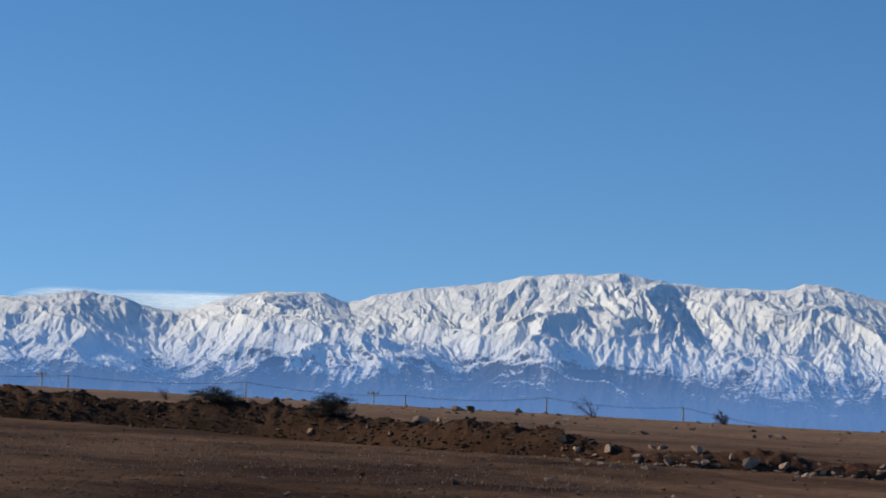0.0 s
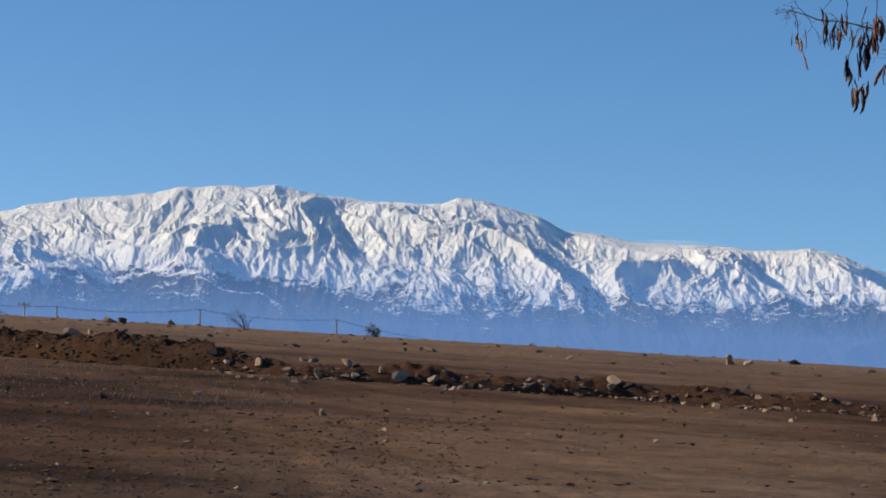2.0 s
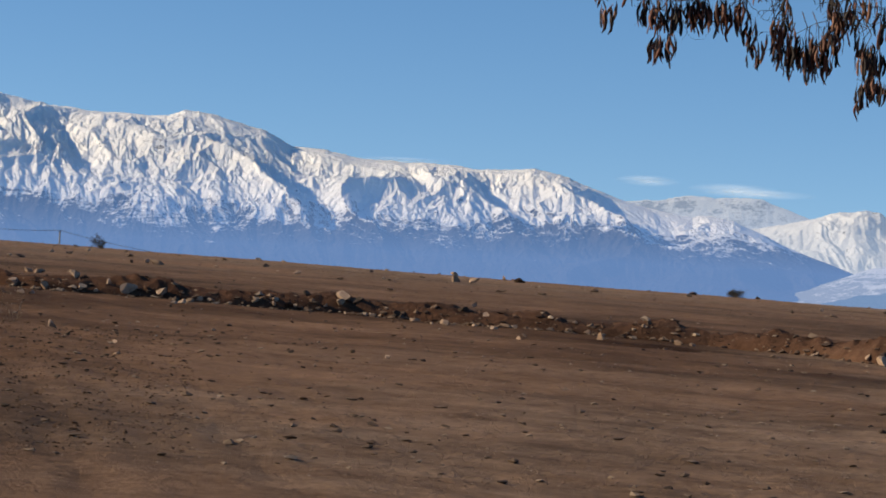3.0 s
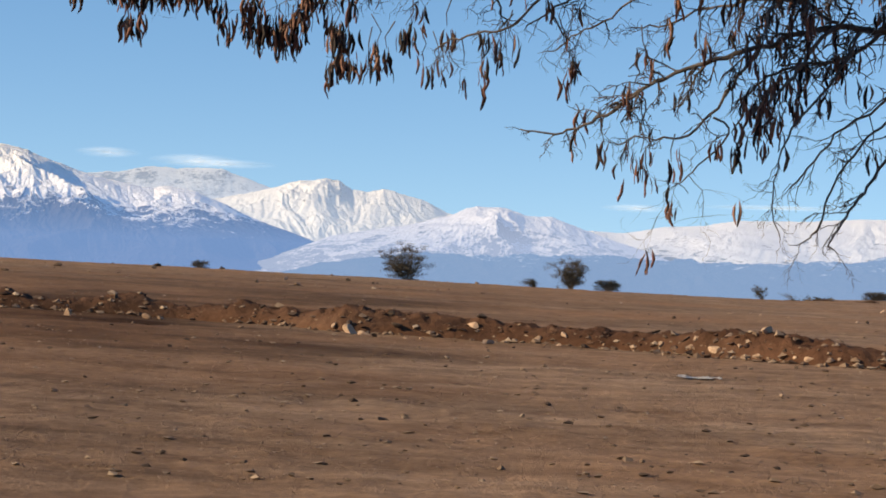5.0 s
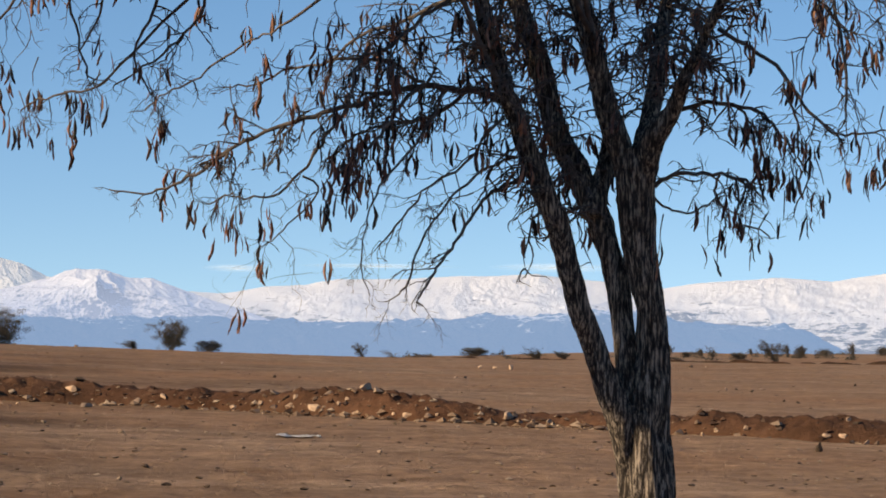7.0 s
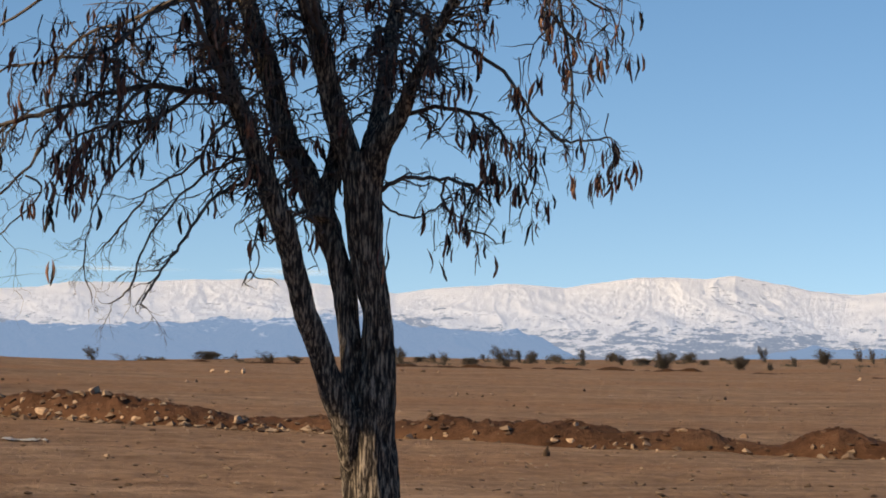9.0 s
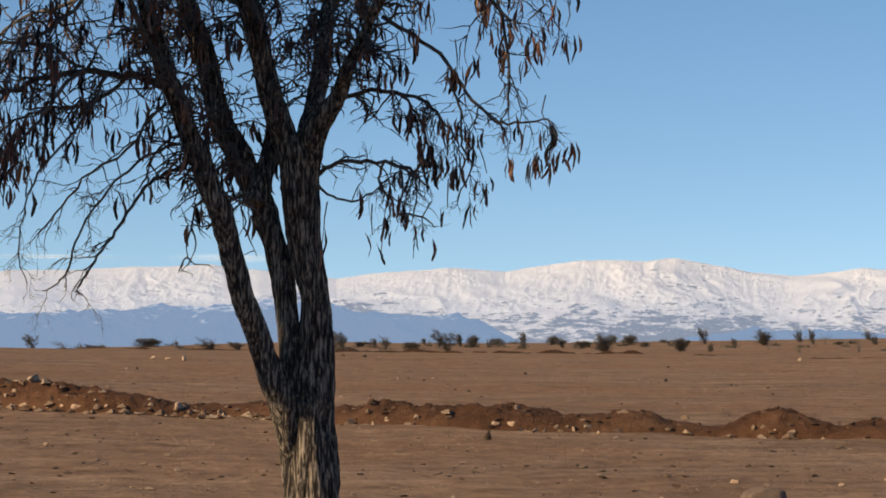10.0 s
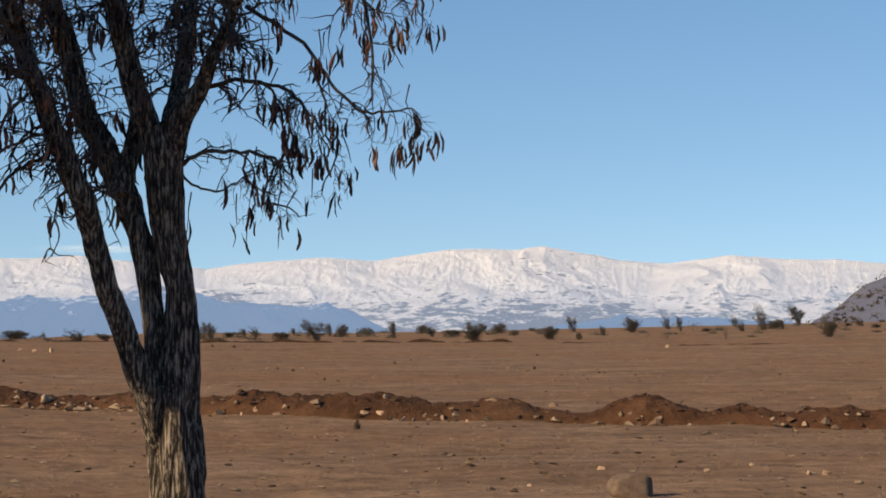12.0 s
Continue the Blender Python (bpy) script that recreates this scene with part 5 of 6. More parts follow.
for row in [
        (11.26, 123.41, 0.31, 'o'), (11.95, 119.88, 0.25, 'd'), (12.51, 118.34, 0.19, 'o'), (8.30, 60.59, 0.11, 'd'), (8.35, 58.45, 0.12, 'd'),
        (7.97, 70.00, 0.16, 'o'), (8.51, 72.16, 0.13, 'd'), (8.64, 69.50, 0.13, 'd'), (9.14, 71.34, 0.11, 'o'), (13.06, 78.77, 0.15, 'd'),
        (15.53, 69.43, 0.16, 'd'), (21.06, 93.66, 0.13, 'd'), (16.61, 65.44, 0.11, 'd'), (16.48, 61.72, 0.10, 'd'), (15.01, 69.07, 0.13, 'g'),
        (3.18, 36.40, 0.07, 'o'), (6.84, 37.16, 0.07, 'o')]:
    place_rock(*row)
for row in [
        (11.60, 34.01, 0.14, 'o'), (10.99, 32.62, 0.09, 'o'), (15.19, 68.60, 0.14, 'g'), (16.47, 65.51, 0.11, 'd'), (30.72, 109.71, 0.26, 'o'),
        (8.02, 22.89, 0.09, 'g'), (7.89, 22.98, 0.08, 'o'), (7.14, 23.89, 0.07, 'o'), (6.14, 24.17, 0.08, 'o'), (7.76, 24.38, 0.06, 'o'),
        (4.98, 22.27, 0.05, 'o'), (7.24, 21.64, 0.04, 'd'), (5.49, 23.00, 0.04, 'o'), (4.99, 21.75, 0.04, 'o'), (6.06, 22.05, 0.05, 'o')]:
    place_rock(*row)
for row in [
        (-19.01, 26.35, 0.09, 'o'), (-17.91, 30.64, 0.15, 'o'), (-21.54, 30.36, 0.17, 'd'), (-21.94, 31.21, 0.09, 'd'), (-18.48, 29.37, 0.13, 'g'),
        (-18.20, 29.17, 0.09, 'd'), (-19.62, 24.02, 0.08, 'o'), (-24.50, 31.20, 0.09, 'd'), (-23.34, 30.35, 0.14, 'd'), (-18.46, 27.07, 0.09, 'o'),
        (-22.42, 34.22, 0.12, 'o'), (-14.43, 26.27, 0.10, 'g'), (-15.51, 28.14, 0.08, 'o'), (-14.89, 26.80, 0.06, 'd'), (-13.48, 31.09, 0.09, 'd'),
        (-12.85, 30.81, 0.08, 'o'), (-13.87, 29.96, 0.09, 'd'), (-14.14, 30.44, 0.05, 'd'), (-17.39, 34.38, 0.07, 'd'), (-14.85, 32.14, 0.06, 'd'),
        (-16.72, 29.04, 0.11, 'd')]:
    place_rock(*row)


def build_boulder(x, y):
    """The rounded block nearest to the camera, split off square at one end."""
    bm = bmesh.new()
    bmesh.ops.create_icosphere(bm, subdivisions=4, radius=0.5)
    for d, cut in ((Vector((1, -0.12, 0.1)), 0.36), (Vector((0.2, 0.1, 1)), 0.37), (Vector((-0.55, -0.2, 0.9)), 0.40), (Vector((0.1, -1, 0.15)), 0.34), (Vector((0.75, -0.75, 0.2)), 0.39), (Vector((0, 0, -1)), 0.3)):
        d = d.normalized()
        for v in bm.verts:
            over = v.co.dot(d) - cut
            if over > 0:
                v.co -= d * over * 0.9
    for v in bm.verts:
        v.co *= 1 + 0.04 * noise.noise(v.co * 4) + 0.02 * noise.noise(v.co * 11)
    ob = new("boulder", mesh_from("boulder", bm, plain_noise("pinkish_brown_stone", (0.10, 0.072, 0.056), (0.2, 0.145, 0.112), 7.0, 0.9, 0.5, 0.02), True))
    ob.matrix_world = pose(x, y, height(x, y) + 0.07, 0, 4, -8) @ Matrix.Diagonal((0.45, 0.36, 0.30, 1))
    tagged(ob, "smooth pinkish-brown boulder with a broken dark end", "boulder")


build_boulder(5.56, 20.75)


def build_clod(x, y):
    bm = bmesh.new()
    bmesh.ops.create_icosphere(bm, subdivisions=3, radius=0.5)
    for v in bm.verts:
        v.co *= 1 + 0.3 * noise.noise(v.co * 2.4 + Vector((7, 1, 0))) + 0.1 * noise.noise(v.co * 7)
        if v.co.z > 0.15:
            v.co.x, v.co.y = v.co.x * 0.5, v.co.y * 0.5
            v.co.z *= 1.5
    ob = new("clod", mesh_from("clod", bm, CLOD, True))
    ob.matrix_world = pose(x, y, height(x, y) + 0.045, 0, 10, 30) @ Matrix.Diagonal((0.11, 0.1, 0.13, 1))
    tagged(ob, "dark pointed clod of earth on bare soil", "clod")


build_clod(5.10, 33.7)


def build_litter(x, y):
    """A torn strip of white film lying crumpled on the ground."""
    n, bm, rows = 26, bmesh.new(), []
    for j in range(7):
        row = []
        for i in range(n + 1):
            u, v = i / n - 0.5, j / 6 - 0.5
            px, py = x + u * 0.62, y + v * (0.28 + 0.16 * math.sin(i * 0.5)) + 0.05 * math.sin(i * 0.9)
            row.append(bm.verts.new((px, py, height(px, py) + 0.02 + 0.028 * abs(noise.noise(Vector((i * 0.31, j * 0.5, 3)))))))
        rows.append(row)
    for a, b in zip(rows, rows[1:]):
        for k in range(n):
            bm.faces.new((a[k], a[k + 1], b[k + 1], b[k]))
    bmesh.ops.solidify(bm, geom=bm.faces[:], thickness=0.004)
    ob = new("plastic_scrap", mesh_from("plastic_scrap", bm, PLASTIC, True))
    tagged(ob, "crumpled white plastic scrap lying flat on the soil", "litter")


build_litter(-2.0, 34.8)


# ---- grit, rubble and stubble: too many to count ----
def scatter(name, label, mat, count, spread, small, large, seed, flat=0.55, power=4.0):
    """Many little stones in one mesh; spread(rng) gives a place."""
    r = np.random.RandomState(seed)
    base = np.array([(1, 0, 0), (0.3, 0.95, 0.1), (-0.8, 0.55, 0), (-0.8, -0.6, 0.1), (0.35, -0.9, 0), (0.25, 0.2, 0.7), (0, 0, -0.7)], float)
    tri = np.array([(0, 1, 5), (1, 2, 5), (2, 3, 5), (3, 4, 5), (4, 0, 5), (1, 0, 6), (2, 1, 6), (3, 2, 6), (4, 3, 6), (0, 4, 6)])
    x, y = spread(r, count)
    z = surface(x, y)
    size = small + (large - small) * r.rand(count) ** power
    a = r.rand(count) * 6.283
    v = (base[None] + 0.75 * (r.rand(count, 7, 3) - 0.5)) * (size * 0.5)[:, None, None]
    v[:, :, 2] *= flat
    c, s = np.cos(a)[:, None], np.sin(a)[:, None]
    vx, vy = v[:, :, 0] * c - v[:, :, 1] * s, v[:, :, 0] * s + v[:, :, 1] * c
    co = np.stack([vx + x[:, None], vy + y[:, None], v[:, :, 2] + (z + size * 0.12)[:, None]], -1).reshape(-1, 3)
    f = (tri[None] + 7 * np.arange(count)[:, None, None]).reshape(-1, 3)
    me = bpy.data.meshes.new(name)
    me.from_pydata(co, [], f)
    me.materials.append(mat)
    return tagged(new(name, me), label, "gravel", kind="stuff")


def island_stone(name, a, b, c):
    m, n, l, bsdf = material(name, 0.92)
    geo = n.new("ShaderNodeNewGeometry")
    l.new(ramp(n, l, geo.outputs["Random Per Island"], (0.0, a), (0.6, b), (1.0, c)), bsdf.inputs["Base Color"])
    return m


def over_plain(r, count):
    az = np.radians(-48 + 72 * r.rand(count))
    d = 17 * (150 / 17) ** (r.rand(count) ** 0.9)
    return d * np.sin(az), d * np.cos(az)


def along_bank(r, count):
    az = -33.5 + 58 * r.rand(count)
    keep = fbm(az * 0.9, az * 0, 3, 71)
    az = np.where(keep > 0.42, az, -32 + 40 * r.rand(count))
    az = np.where((az > 4) & (r.rand(count) < 0.6), -31 + 35 * r.rand(count), az)
    foot, h, wide = bank_size(az)
    d = foot - 0.3 + np.abs(r.normal(0, 0.2, count)) * wide
    return d * np.sin(np.radians(az)), d * np.cos(np.radians(az))


def on_red_bank(r, count):
    az = -33 + 57 * r.rand(count)
    foot, h, wide = bank_size(az)
    d = foot - 0.1 + wide * (0.02 + 0.9 * r.rand(count))
    return d * np.sin(np.radians(az)), d * np.cos(np.radians(az))


def on_dark_bank(r, count):
    az = -48.5 + 16.3 * r.rand(count)
    foot, h, wide = bank_size(az)
    d = foot - 0.2 + (wide + 0.3) * r.rand(count) ** 1.2
    return d * np.sin(np.radians(az)), d * np.cos(np.radians(az))


GRIT = island_stone("mixed_grit", (0.05, 0.032, 0.022), (0.15, 0.1, 0.066), (0.3, 0.225, 0.16))
RUBBLE = island_stone("ochre_rubble", (0.08, 0.05, 0.034), (0.19, 0.127, 0.085), (0.36, 0.27, 0.19))
LUMPS = island_stone("dark_earth_lumps", (0.014, 0.0085, 0.0056), (0.046, 0.028, 0.0185), (0.13, 0.08, 0.052))
scatter("grit", "small scattered stones and grit on the soil", GRIT, 24000, over_plain, 0.02, 0.11, 5, power=10.0)
scatter("rubble", "broken ochre rubble along the reddish bank", RUBBLE, 1300, along_bank, 0.04, 0.22, 6, 0.8, 4.0)
scatter("red_clods", "crumbly reddish clods on the earth bank", island_stone("red_clods", (0.035, 0.018, 0.011), (0.085, 0.045, 0.028), (0.14, 0.08, 0.052)), 2400, on_red_bank, 0.03, 0.16, 9, 0.75, 5.0)
scatter("earth_lumps", "dark lumps of earth on the tipped bank", LUMPS, 9000, on_dark_bank, 0.025, 0.15, 8, 0.7, 3.5)


def over_dark_soil(r, count):
    az = np.radians(-49 + 27 * r.rand(count) ** 1.3)
    d = 19 + 31 * r.rand(count) ** 1.2
    keep = fbm(d * np.sin(az) / 2.5, d * np.cos(az) / 2.5, 3, 81) > 0.5
    d = np.where(keep, d, 19 + 31 * r.rand(count))
    return d * np.sin(az), d * np.cos(az)


def along_rise(r, count):
    az = np.radians(-41 + 33 * r.rand(count) ** 1.4)
    d = 92 + 56 * r.rand(count)
    return d * np.sin(az), d * np.cos(az)


scatter("clods", "dark crumbs and clods of trampled soil", island_stone("soil_crumbs", (0.02, 0.01, 0.005), (0.055, 0.028, 0.014), (0.14, 0.09, 0.06)), 2600, over_dark_soil, 0.012, 0.11, 15, 0.45, 9.0)
scatter("field_rubble", "small stones strewn along the rise", RUBBLE, 420, along_rise, 0.08, 0.42, 16, 0.7, 5.0)


def near_gravel(r, count):
    az = np.radians(-49 + 22 * r.rand(count) ** 1.3)
    d = 18 + 19 * r.rand(count)
    return d * np.sin(az), d * np.cos(az)


scatter("gravel", "fine brown gravel strewn over the trampled soil", island_stone("fine_gravel", (0.03, 0.015, 0.007), (0.08, 0.041, 0.02), (0.18, 0.11, 0.068)), 15000, near_gravel, 0.01, 0.042, 18, 0.6, 3.0)


def build_stubble():
    r = np.random.RandomState(12)
    n = 2600
    az, d = np.radians(-46 + 15 * r.rand(n)), 36 + 16 * r.rand(n)
    x, y = d * np.sin(az), d * np.cos(az)
    z, tall, a = surface(x, y), 0.02 + 0.06 * r.rand(n) ** 2, r.rand(n) * 3.14
    w, lean = 0.007, r.normal(0, 0.35, (n, 2))
    ax, ay = np.cos(a) * w, np.sin(a) * w
    tx, ty = x + lean[:, 0] * tall, y + lean[:, 1] * tall
    co = np.stack([np.stack([x - ax, y - ay, z - 0.01], -1), np.stack([x + ax, y + ay, z - 0.01], -1), np.stack([x - ay, y + ax, z - 0.01], -1), np.stack([tx, ty, z + tall], -1)], 1).reshape(-1, 3)
    f = (np.array([(0, 1, 3), (1, 2, 3), (2, 0, 3)])[None] + 4 * np.arange(n)[:, None, None]).reshape(-1, 3)
    me = bpy.data.meshes.new("stubble")
    me.from_pydata(co, [], f)
    me.materials.append(island_stone("straw", (0.16, 0.12, 0.08), (0.3, 0.24, 0.16), (0.42, 0.36, 0.26)))
    tagged(new("stubble", me), "sparse pale dry stubble on the soil", "stubble", kind="stuff")


build_stubble()


# ---- bushes ----
def build_bush(style, seed):
    """A thorny plains bush, about one unit wide and one high: stems from the base, forked twigs, small leaves in clumps."""
    r = random.Random(seed)
    root = new("bush")
    leaves, wood = bmesh.new(), bmesh.new()
    stems = {"leafy": 11, "round": 12, "windy": 9, "bare": 8}[style]
    lean = {"windy": -0.35, "bare": -0.3}.get(style, 0.0)
    dense = {"leafy": 75, "round": 85, "windy": 70, "bare": 8}[style]
    ends = []
    for _ in range(stems):
        a, out = r.uniform(0, 6.283), r.uniform(0.1, 0.46)
        top = Vector((math.cos(a) * out + lean * r.uniform(0.2, 1), math.sin(a) * out, r.uniform(0.5, 0.95) * (1 - 0.8 * out * out)))
        foot = Vector((r.gauss(0, 0.05), r.gauss(0, 0.05), -0.03))
        if style == "round":
            mid = Vector((top.x * 0.55, top.y * 0.55, top.z * 0.45))
        else:
            mid = top * 0.5 + Vector((0, 0, 0.05))
        pts, rad = curve_through([(*foot, 0.014), (*mid, 0.010), (*top, 0.003)], 4)
        tube(wood, pts, rad, 4)
        ends += [top, pts[-2], pts[-3], pts[5]] + ([pts[3], pts[4]] if style == "round" else [pts[2], pts[3], pts[1]])
        for _ in range(9):
            p = r.choice(pts[2:])
            q = p + Vector((r.gauss(lean * 0.35, 0.13), r.gauss(0, 0.13), r.gauss(0.07, 0.09)))
            tube(wood, [p, (p + q) / 2 + Vector((0, 0, 0.02)), q], [0.005, 0.004, 0.002], 3)
            ends.append(q)
    if style == "leafy":
        for _ in range(80):
            a, q = r.uniform(0, 6.283), math.sqrt(r.random()) * 0.46
            ends.append(Vector((math.cos(a) * q, math.sin(a) * q, r.uniform(0.05, 0.85) * math.sqrt(1 - (q / 0.5) ** 2))))
    for e in ends:
        for _ in range(int(dense * r.uniform(0.2, 1.0))):
            c = e + Vector((r.gauss(0, 0.05), r.gauss(0, 0.05), r.gauss(0, 0.04)))
            if c.z < 0.02:
                continue
            u = Vector((r.gauss(0, 1), r.gauss(0, 1), r.gauss(0, 1))).normalized() * r.uniform(0.01, 0.02)
            w = u.cross(Vector((r.gauss(0, 1), r.gauss(0, 1), r.gauss(0, 1)))).normalized() * 0.009
            leaves.faces.new([leaves.verts.new(c + d) for d in (u, w, -u, -w)])
    part("stems", wood, TWIGGY, root)
    root.children[0].name = "stem_tangle"
    part("foliage", leaves, LEAF, root)
    return root


BUSH_LABEL = {"leafy": "low dense grey-green bush on the dry plain", "round": "rounded thorny bush with dark fine foliage on bare soil",
              "windy": "wind-bent sparse dark shrub on the far plain", "bare": "leafless twiggy grey shrub on the far plain"}
BUSHES = {s: [] for s in BUSH_LABEL}
bush_rng = random.Random(31)


def place_bush(x, y, wide, high, style):
    kinds = BUSHES[style]
    m = pose(x, y, height(x, y) - 0.02, 0, 0, bush_rng.uniform(-25, 25))
    if len(kinds) < 4:
        ob = build_bush(style, 100 + 10 * len(kinds) + len(style))
        kinds.append(ob)
        ob.matrix_world = m
    else:
        ob = copy_thing(bush_rng.choice(kinds), m)
    ob.scale = (wide * 1.2, wide * 1.2, high * (0.95 if style == "leafy" else 1.15))
    return tagged(ob, BUSH_LABEL[style], "bush", "bushes on the plain")


for row in [
        (-74.4, 82.3, 0.76, 0.55, 'bare'), (-40.4, 46.5, 1.15, 0.4, 'leafy'), (-36.9, 46.6, 1.05, 0.58, 'leafy'), (-70.5, 111.5, 1.38, 0.96, 'bare'),
        (-64.9, 115.6, 0.8, 0.62, 'windy')]:
    place_bush(*row)
for row in [
        (-37.7, 143.2, 0.94, 0.61, 'leafy')]:
    place_bush(*row)
for row in [
        (-25.7, 145.8, 2.49, 1.75, 'round'), (-16.1, 147.1, 2.02, 1.61, 'round'), (-13.9, 147.4, 1.55, 0.87, 'leafy'), (-18.2, 146.9, 1.08, 0.47, 'windy')]:
    place_bush(*row)
for row in [
        (14.1, 161.1, 0.89, 0.89, 'windy'), (13.4, 147.8, 0.82, 1.19, 'windy'), (16.8, 172.6, 0.78, 0.52, 'leafy'), (18.2, 174.9, 0.70, 0.53, 'windy'),
        (19.0, 174.8, 0.70, 0.62, 'windy'), (18.1, 153.0, 1.08, 0.62, 'leafy'), (23.5, 189.5, 0.48, 0.48, 'windy'), (19.3, 144.0, 1.23, 1.16, 'windy'),
        (24.3, 175.2, 0.88, 0.80, 'windy'), (24.7, 172.3, 0.96, 0.96, 'leafy')]:
    place_bush(*row)
for row in [
        (29.1, 189.4, 1.15, 0.57, 'leafy'), (26.9, 163.0, 0.66, 0.99, 'windy'), (33.4, 189.5, 0.96, 0.77, 'leafy'), (30.6, 169.3, 0.86, 0.77, 'windy'),
        (32.7, 173.4, 1.32, 0.62, 'leafy'), (28.1, 141.7, 1.23, 1.08, 'round'), (41.3, 204.1, 0.62, 0.73, 'windy'), (38.3, 183.9, 1.22, 0.84, 'leafy'),
        (37.3, 173.8, 0.71, 0.44, 'leafy'), (44.4, 199.6, 0.61, 0.36, 'leafy')]:
    place_bush(*row)
for row in [
        (33.3, 145.2, 0.97, 0.89, 'round'), (45.8, 196.7, 0.40, 0.30, 'leafy'), (44.7, 186.0, 0.78, 1.22, 'windy'), (34.7, 143.2, 0.37, 0.52, 'leafy'),
        (39.9, 157.7, 0.41, 0.65, 'windy'), (45.3, 170.9, 1.24, 1.06, 'round'), (40.0, 149.8, 0.23, 0.35, 'bare'), (40.3, 148.2, 0.23, 0.38, 'bare'),
        (39.3, 140.3, 0.58, 0.47, 'bare'), (52.0, 185.5, 0.67, 0.96, 'windy')]:
    place_bush(*row)
for row in [
        (49.0, 171.4, 0.45, 1.07, 'windy'), (49.5, 170.0, 0.27, 0.35, 'bare'), (50.7, 171.0, 0.71, 0.27, 'leafy'), (42.0, 137.5, 0.50, 0.72, 'bare'),
        (60.0, 193.8, 0.61, 0.81, 'windy'), (51.2, 163.8, 0.64, 0.69, 'windy'), (55.2, 171.5, 0.90, 1.53, 'windy'), (56.9, 174.5, 1.38, 0.73, 'leafy'),
        (57.0, 172.8, 0.64, 0.64, 'windy'), (67.7, 201.0, 1.48, 1.59, 'windy')]:
    place_bush(*row)
for row in [
        (47.8, 136.3, 1.08, 1.08, 'round'), (63.5, 177.3, 0.66, 0.38, 'leafy'), (64.9, 178.0, 0.85, 0.57, 'windy'), (60.4, 163.0, 0.69, 0.35, 'leafy'),
        (2.0, 160.3, 1.76, 0.72, 'leafy'), (5.7, 148.9, 1.12, 0.60, 'windy'), (7.3, 149.6, 0.97, 0.52, 'windy'), (-2.7, 135.4, 1.02, 0.41, 'bare'),
        (-4.4, 137.1, 0.69, 0.75, 'windy'), (-18.6, 149.9, 1.36, 0.38, 'bare')]:
    place_bush(*row)


def build_scrub():
    """The low thorn scrub that runs along the far edge of the plain, many small leaves."""
    r = np.random.RandomState(77)
    n, each = 70, 90
    az = np.radians(-2 + 25 * r.rand(n))
    d = 146 + 70 * r.rand(n)
    cx, cy = d * np.sin(az), d * np.cos(az)
    wide, tall = 0.25 + 0.5 * r.rand(n), 0.12 + 0.30 * r.rand(n) ** 2
    k = n * each
    ox, oy, oz = r.normal(0, 0.45, k), r.normal(0, 0.4, k), np.abs(r.normal(0, 0.5, k))
    rp = lambda v: np.repeat(v, each)
    x, y = rp(cx) + ox * rp(wide), rp(cy) + oy * rp(wide)
    z = rp(surface(cx, cy)) + oz * rp(tall)
    u, w = r.normal(0, 1, (k, 3)) * 0.035, r.normal(0, 1, (k, 3)) * 0.028
    c = np.stack([x, y, z], -1)
    co = np.stack([c + u, c + w, c - u, c - w], 1).reshape(-1, 3)
    me = bpy.data.meshes.new("scrub")
    me.from_pydata(co, [], np.arange(4 * k).reshape(-1, 4))
    me.materials.append(LEAF)
    tagged(new("scrub", me), "low dark thorn scrub along the plain's far edge", "scrub", kind="stuff")


build_scrub()


# ---- power line beyond the rise ----
POLE_R = 330.0


def pole_top(az, el):
    x, y = polar(az, POLE_R)
    return Vector((x, y, 1.6 + POLE_R * math.tan(radians(el))))


def build_pole(az, el, arm):
    top = pole_top(az, el)
    ground = height(top.x, top.y)
    root = new("power_pole")
    root.location = (top.x, top.y, ground)
    tall = top.z - ground
    bm = bmesh.new()
    tube(bm, [Vector((0, 0, -0.3)), Vector((0, 0, tall * 0.5)), Vector((0, 0, tall + 0.15))], [0.17, 0.14, 0.10], 10)
    part("post", bm, POLE, root)
    seat = root
    if arm:
        bm = bmesh.new()
        bmesh.ops.create_cube(bm, size=1, matrix=Matrix.LocRotScale((0, -0.15, tall - 0.1), None, (1.9, 0.12, 0.14)))
        seat = part("crossarm", bm, TWIGGY, root, "dark wooden crossarm")
    for k in ((-0.8, 0.0, 0.8) if arm else (0.0,)):
        bm = bmesh.new()
        near = -0.15 if arm else 0
        tube(bm, [Vector((k, near, tall - 0.03)), Vector((k, near, tall + 0.1)), Vector((k, near, tall + 0.22))], [0.05, 0.07, 0.04], 8)
        part("insulator", bm, WIRE, seat)
    tagged(root, "slim pale power pole with a crossarm beyond the rise" if arm else "slim pale concrete power pole beyond the rise", "power pole", "power line")


LINE = [(-48.2, 0.86), (-44.37, 0.80), (-40.33, 0.78), (-36.66, 0.59), (-33.41, 0.64), (-30.28, 0.51), (-26.6, 0.0)]
for az, el in LINE:
    build_pole(az, el, False)
for az, el in [(-44.96, 0.86), (-37.39, 0.66)]:
    build_pole(az, el, True)


def build_wire(a, b, sag):
    bm = bmesh.new()
    pts = [a.lerp(b, i / 16) - Vector((0, 0, sag * 4 * (i / 16) * (1 - i / 16))) for i in range(17)]
    tube(bm, pts, [0.030] * 17, 5)
    tagged(new("power_cable", mesh_from("power_cable", bm, WIRE)), "thin dark overhead cable sagging between poles", "cable", "power line")


for (a, e), (b, g) in zip(LINE, LINE[1:]):
    build_wire(pole_top(a, e) + Vector((0, 0, 0.2)), pole_top(b, g) + Vector((0, 0, 0.2)), 0.55)


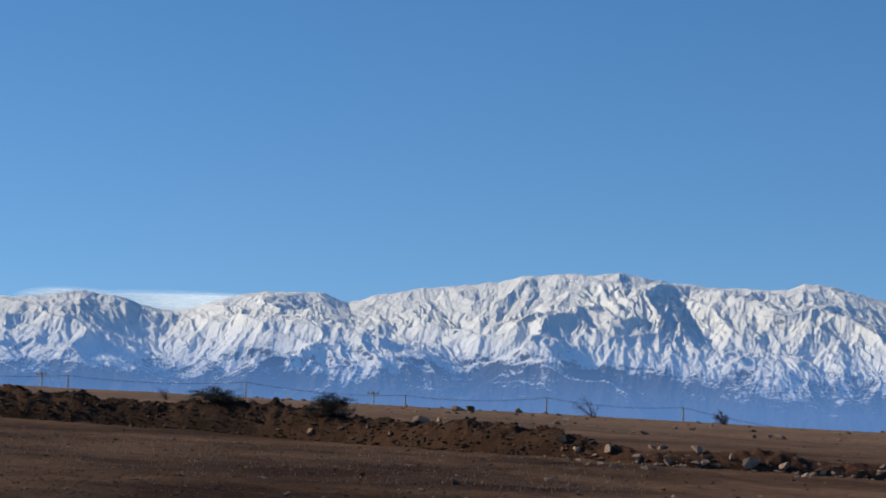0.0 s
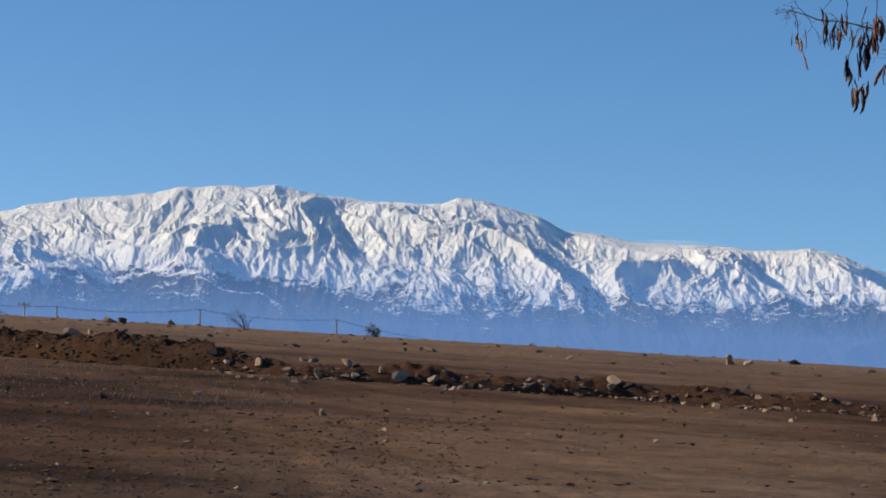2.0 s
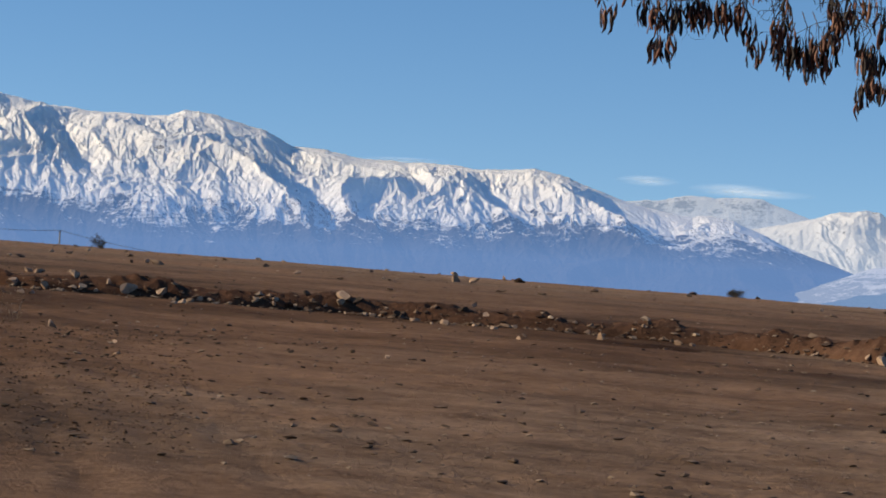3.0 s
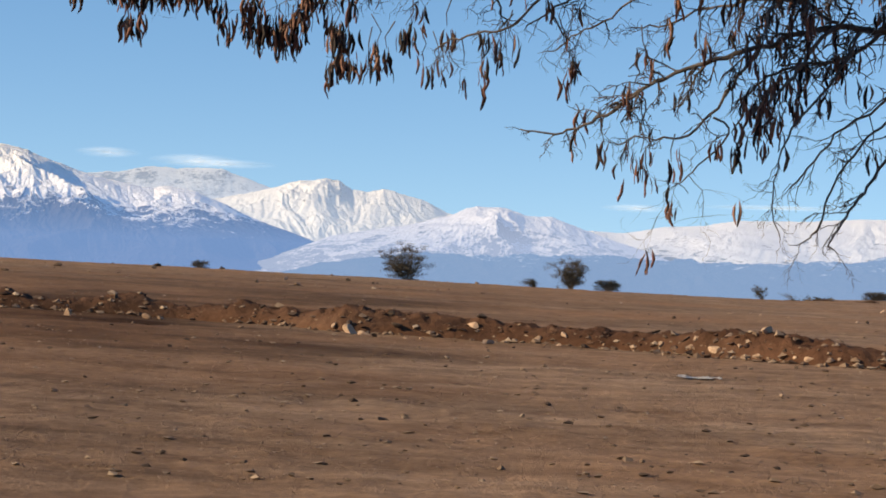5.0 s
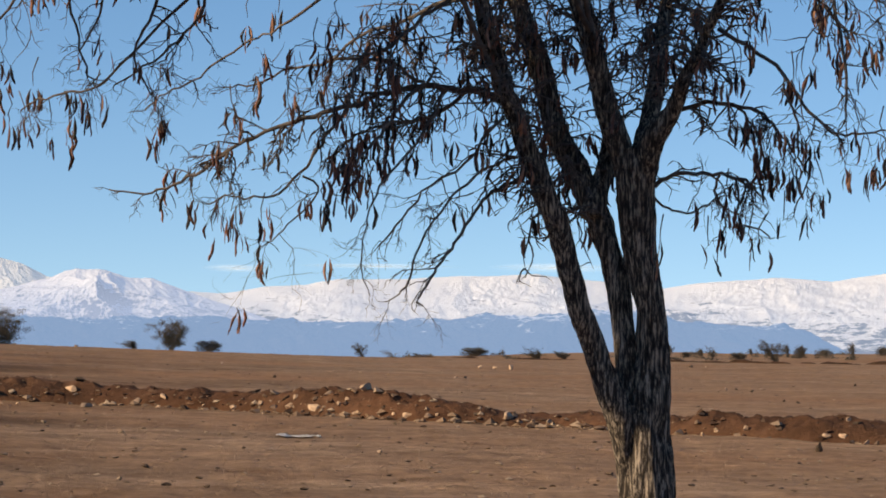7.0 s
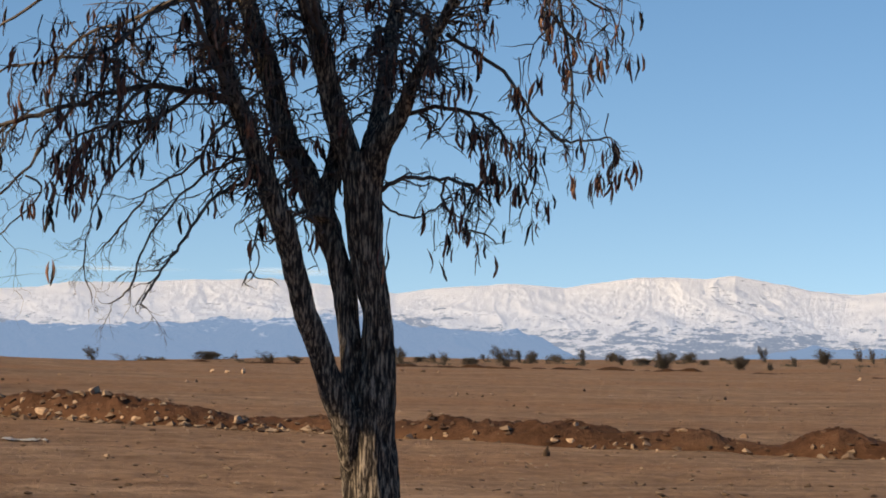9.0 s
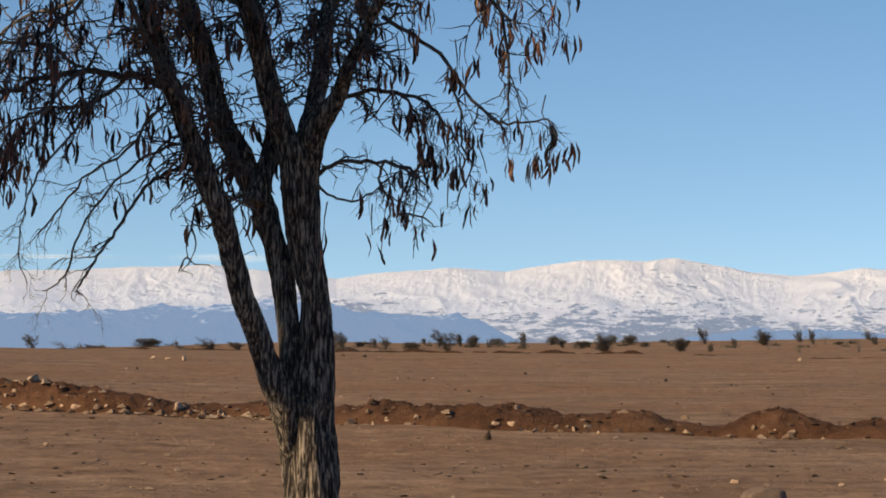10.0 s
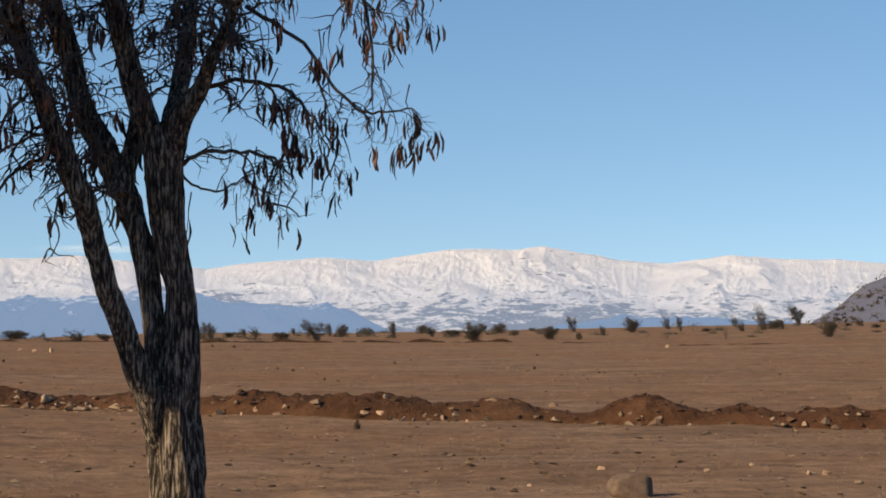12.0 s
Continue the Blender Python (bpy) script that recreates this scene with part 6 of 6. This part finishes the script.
# ---- thin clouds far behind the peaks ----
def cloud_material(name, core, rim):
    m, n, l, bsdf = material(name, 1.0)
    bsdf.inputs["Base Color"].default_value = (0.95, 0.95, 0.95, 1)
    bsdf.inputs["Specular IOR Level"].default_value = 0.0
    ln = n.new("ShaderNodeVectorMath")
    ln.operation = "LENGTH"
    l.new(coords(n, l, (1, 0, 1)), ln.inputs[0])
    edge = ramp(n, l, ln.outputs["Value"], (0.0, (core, core, core)), (0.6, (rim, rim, rim)), (1.0, (0, 0, 0)))
    wisp = ramp(n, l, noise_tex(n, l, coords(n, l, (1.2, 1, 2.2)), 1.6, 5, 0.6), (0.3, (0.05, 0.05, 0.05)), (0.75, (1, 1, 1)))
    # scattered daylight in the cloud is put in as a faint bluish emission
    glow = n.new("ShaderNodeEmission")
    glow.inputs[0].default_value, glow.inputs[1].default_value = (0.8, 0.92, 1.0, 1), 0.55
    add = n.new("ShaderNodeAddShader")
    l.new(bsdf.outputs[0], add.inputs[0])
    l.new(glow.outputs[0], add.inputs[1])
    clear = n.new("ShaderNodeBsdfTransparent")
    both = n.new("ShaderNodeMixShader")
    l.new(mix(n, l, 1.0, edge, wisp, "MULTIPLY"), both.inputs[0])
    l.new(clear.outputs[0], both.inputs[1])
    l.new(add.outputs[0], both.inputs[2])
    l.new(both.outputs[0], n["Material Output"].inputs["Surface"])
    return m


CLOUD = cloud_material("thin_cloud", 0.5, 0.12)
CLOUD_BANK = cloud_material("cloud_bank", 0.9, 0.6)


def build_cloud(az, el, wide, tall, mat):
    """A lens of thin cloud; wide and tall in degrees."""
    bm = bmesh.new()
    bmesh.ops.create_uvsphere(bm, u_segments=48, v_segments=20, radius=1.0)
    me = mesh_from("cloud", bm, mat, True)
    ob = new("cloud", me)
    x, y = polar(az, 4840)
    ob.matrix_world = pose(x, y, 1.6 + 4840 * math.tan(radians(el)), 0, 0, -az) @ Matrix.Diagonal((4840 * radians(wide) / 2, 60, 4840 * radians(tall) / 2, 1))
    ob.visible_shadow = False
    tagged(ob, "thin flat white cloud low over the peaks", "cloud", "thin clouds", kind="structure")


for spot in [(-41.9, 2.52, 6.4, 0.72), (-40.9, 2.6, 4.4, 0.5), (-44.4, 2.62, 2.6, 0.5)]:
    build_cloud(*spot, CLOUD_BANK)
for spot in [(-16.9, 2.37, 1.5, 0.24), (-14.9, 2.24, 2.2, 0.30), (-14.3, 2.18, 2.6, 0.2), (-4.75, 1.42, 1.7, 0.18), (2.6, 1.5, 3.2, 0.22), (-1.5, 1.5, 4.0, 0.12), (-22.5, 2.56, 2.4, 0.12)]:
    build_cloud(*spot, CLOUD)
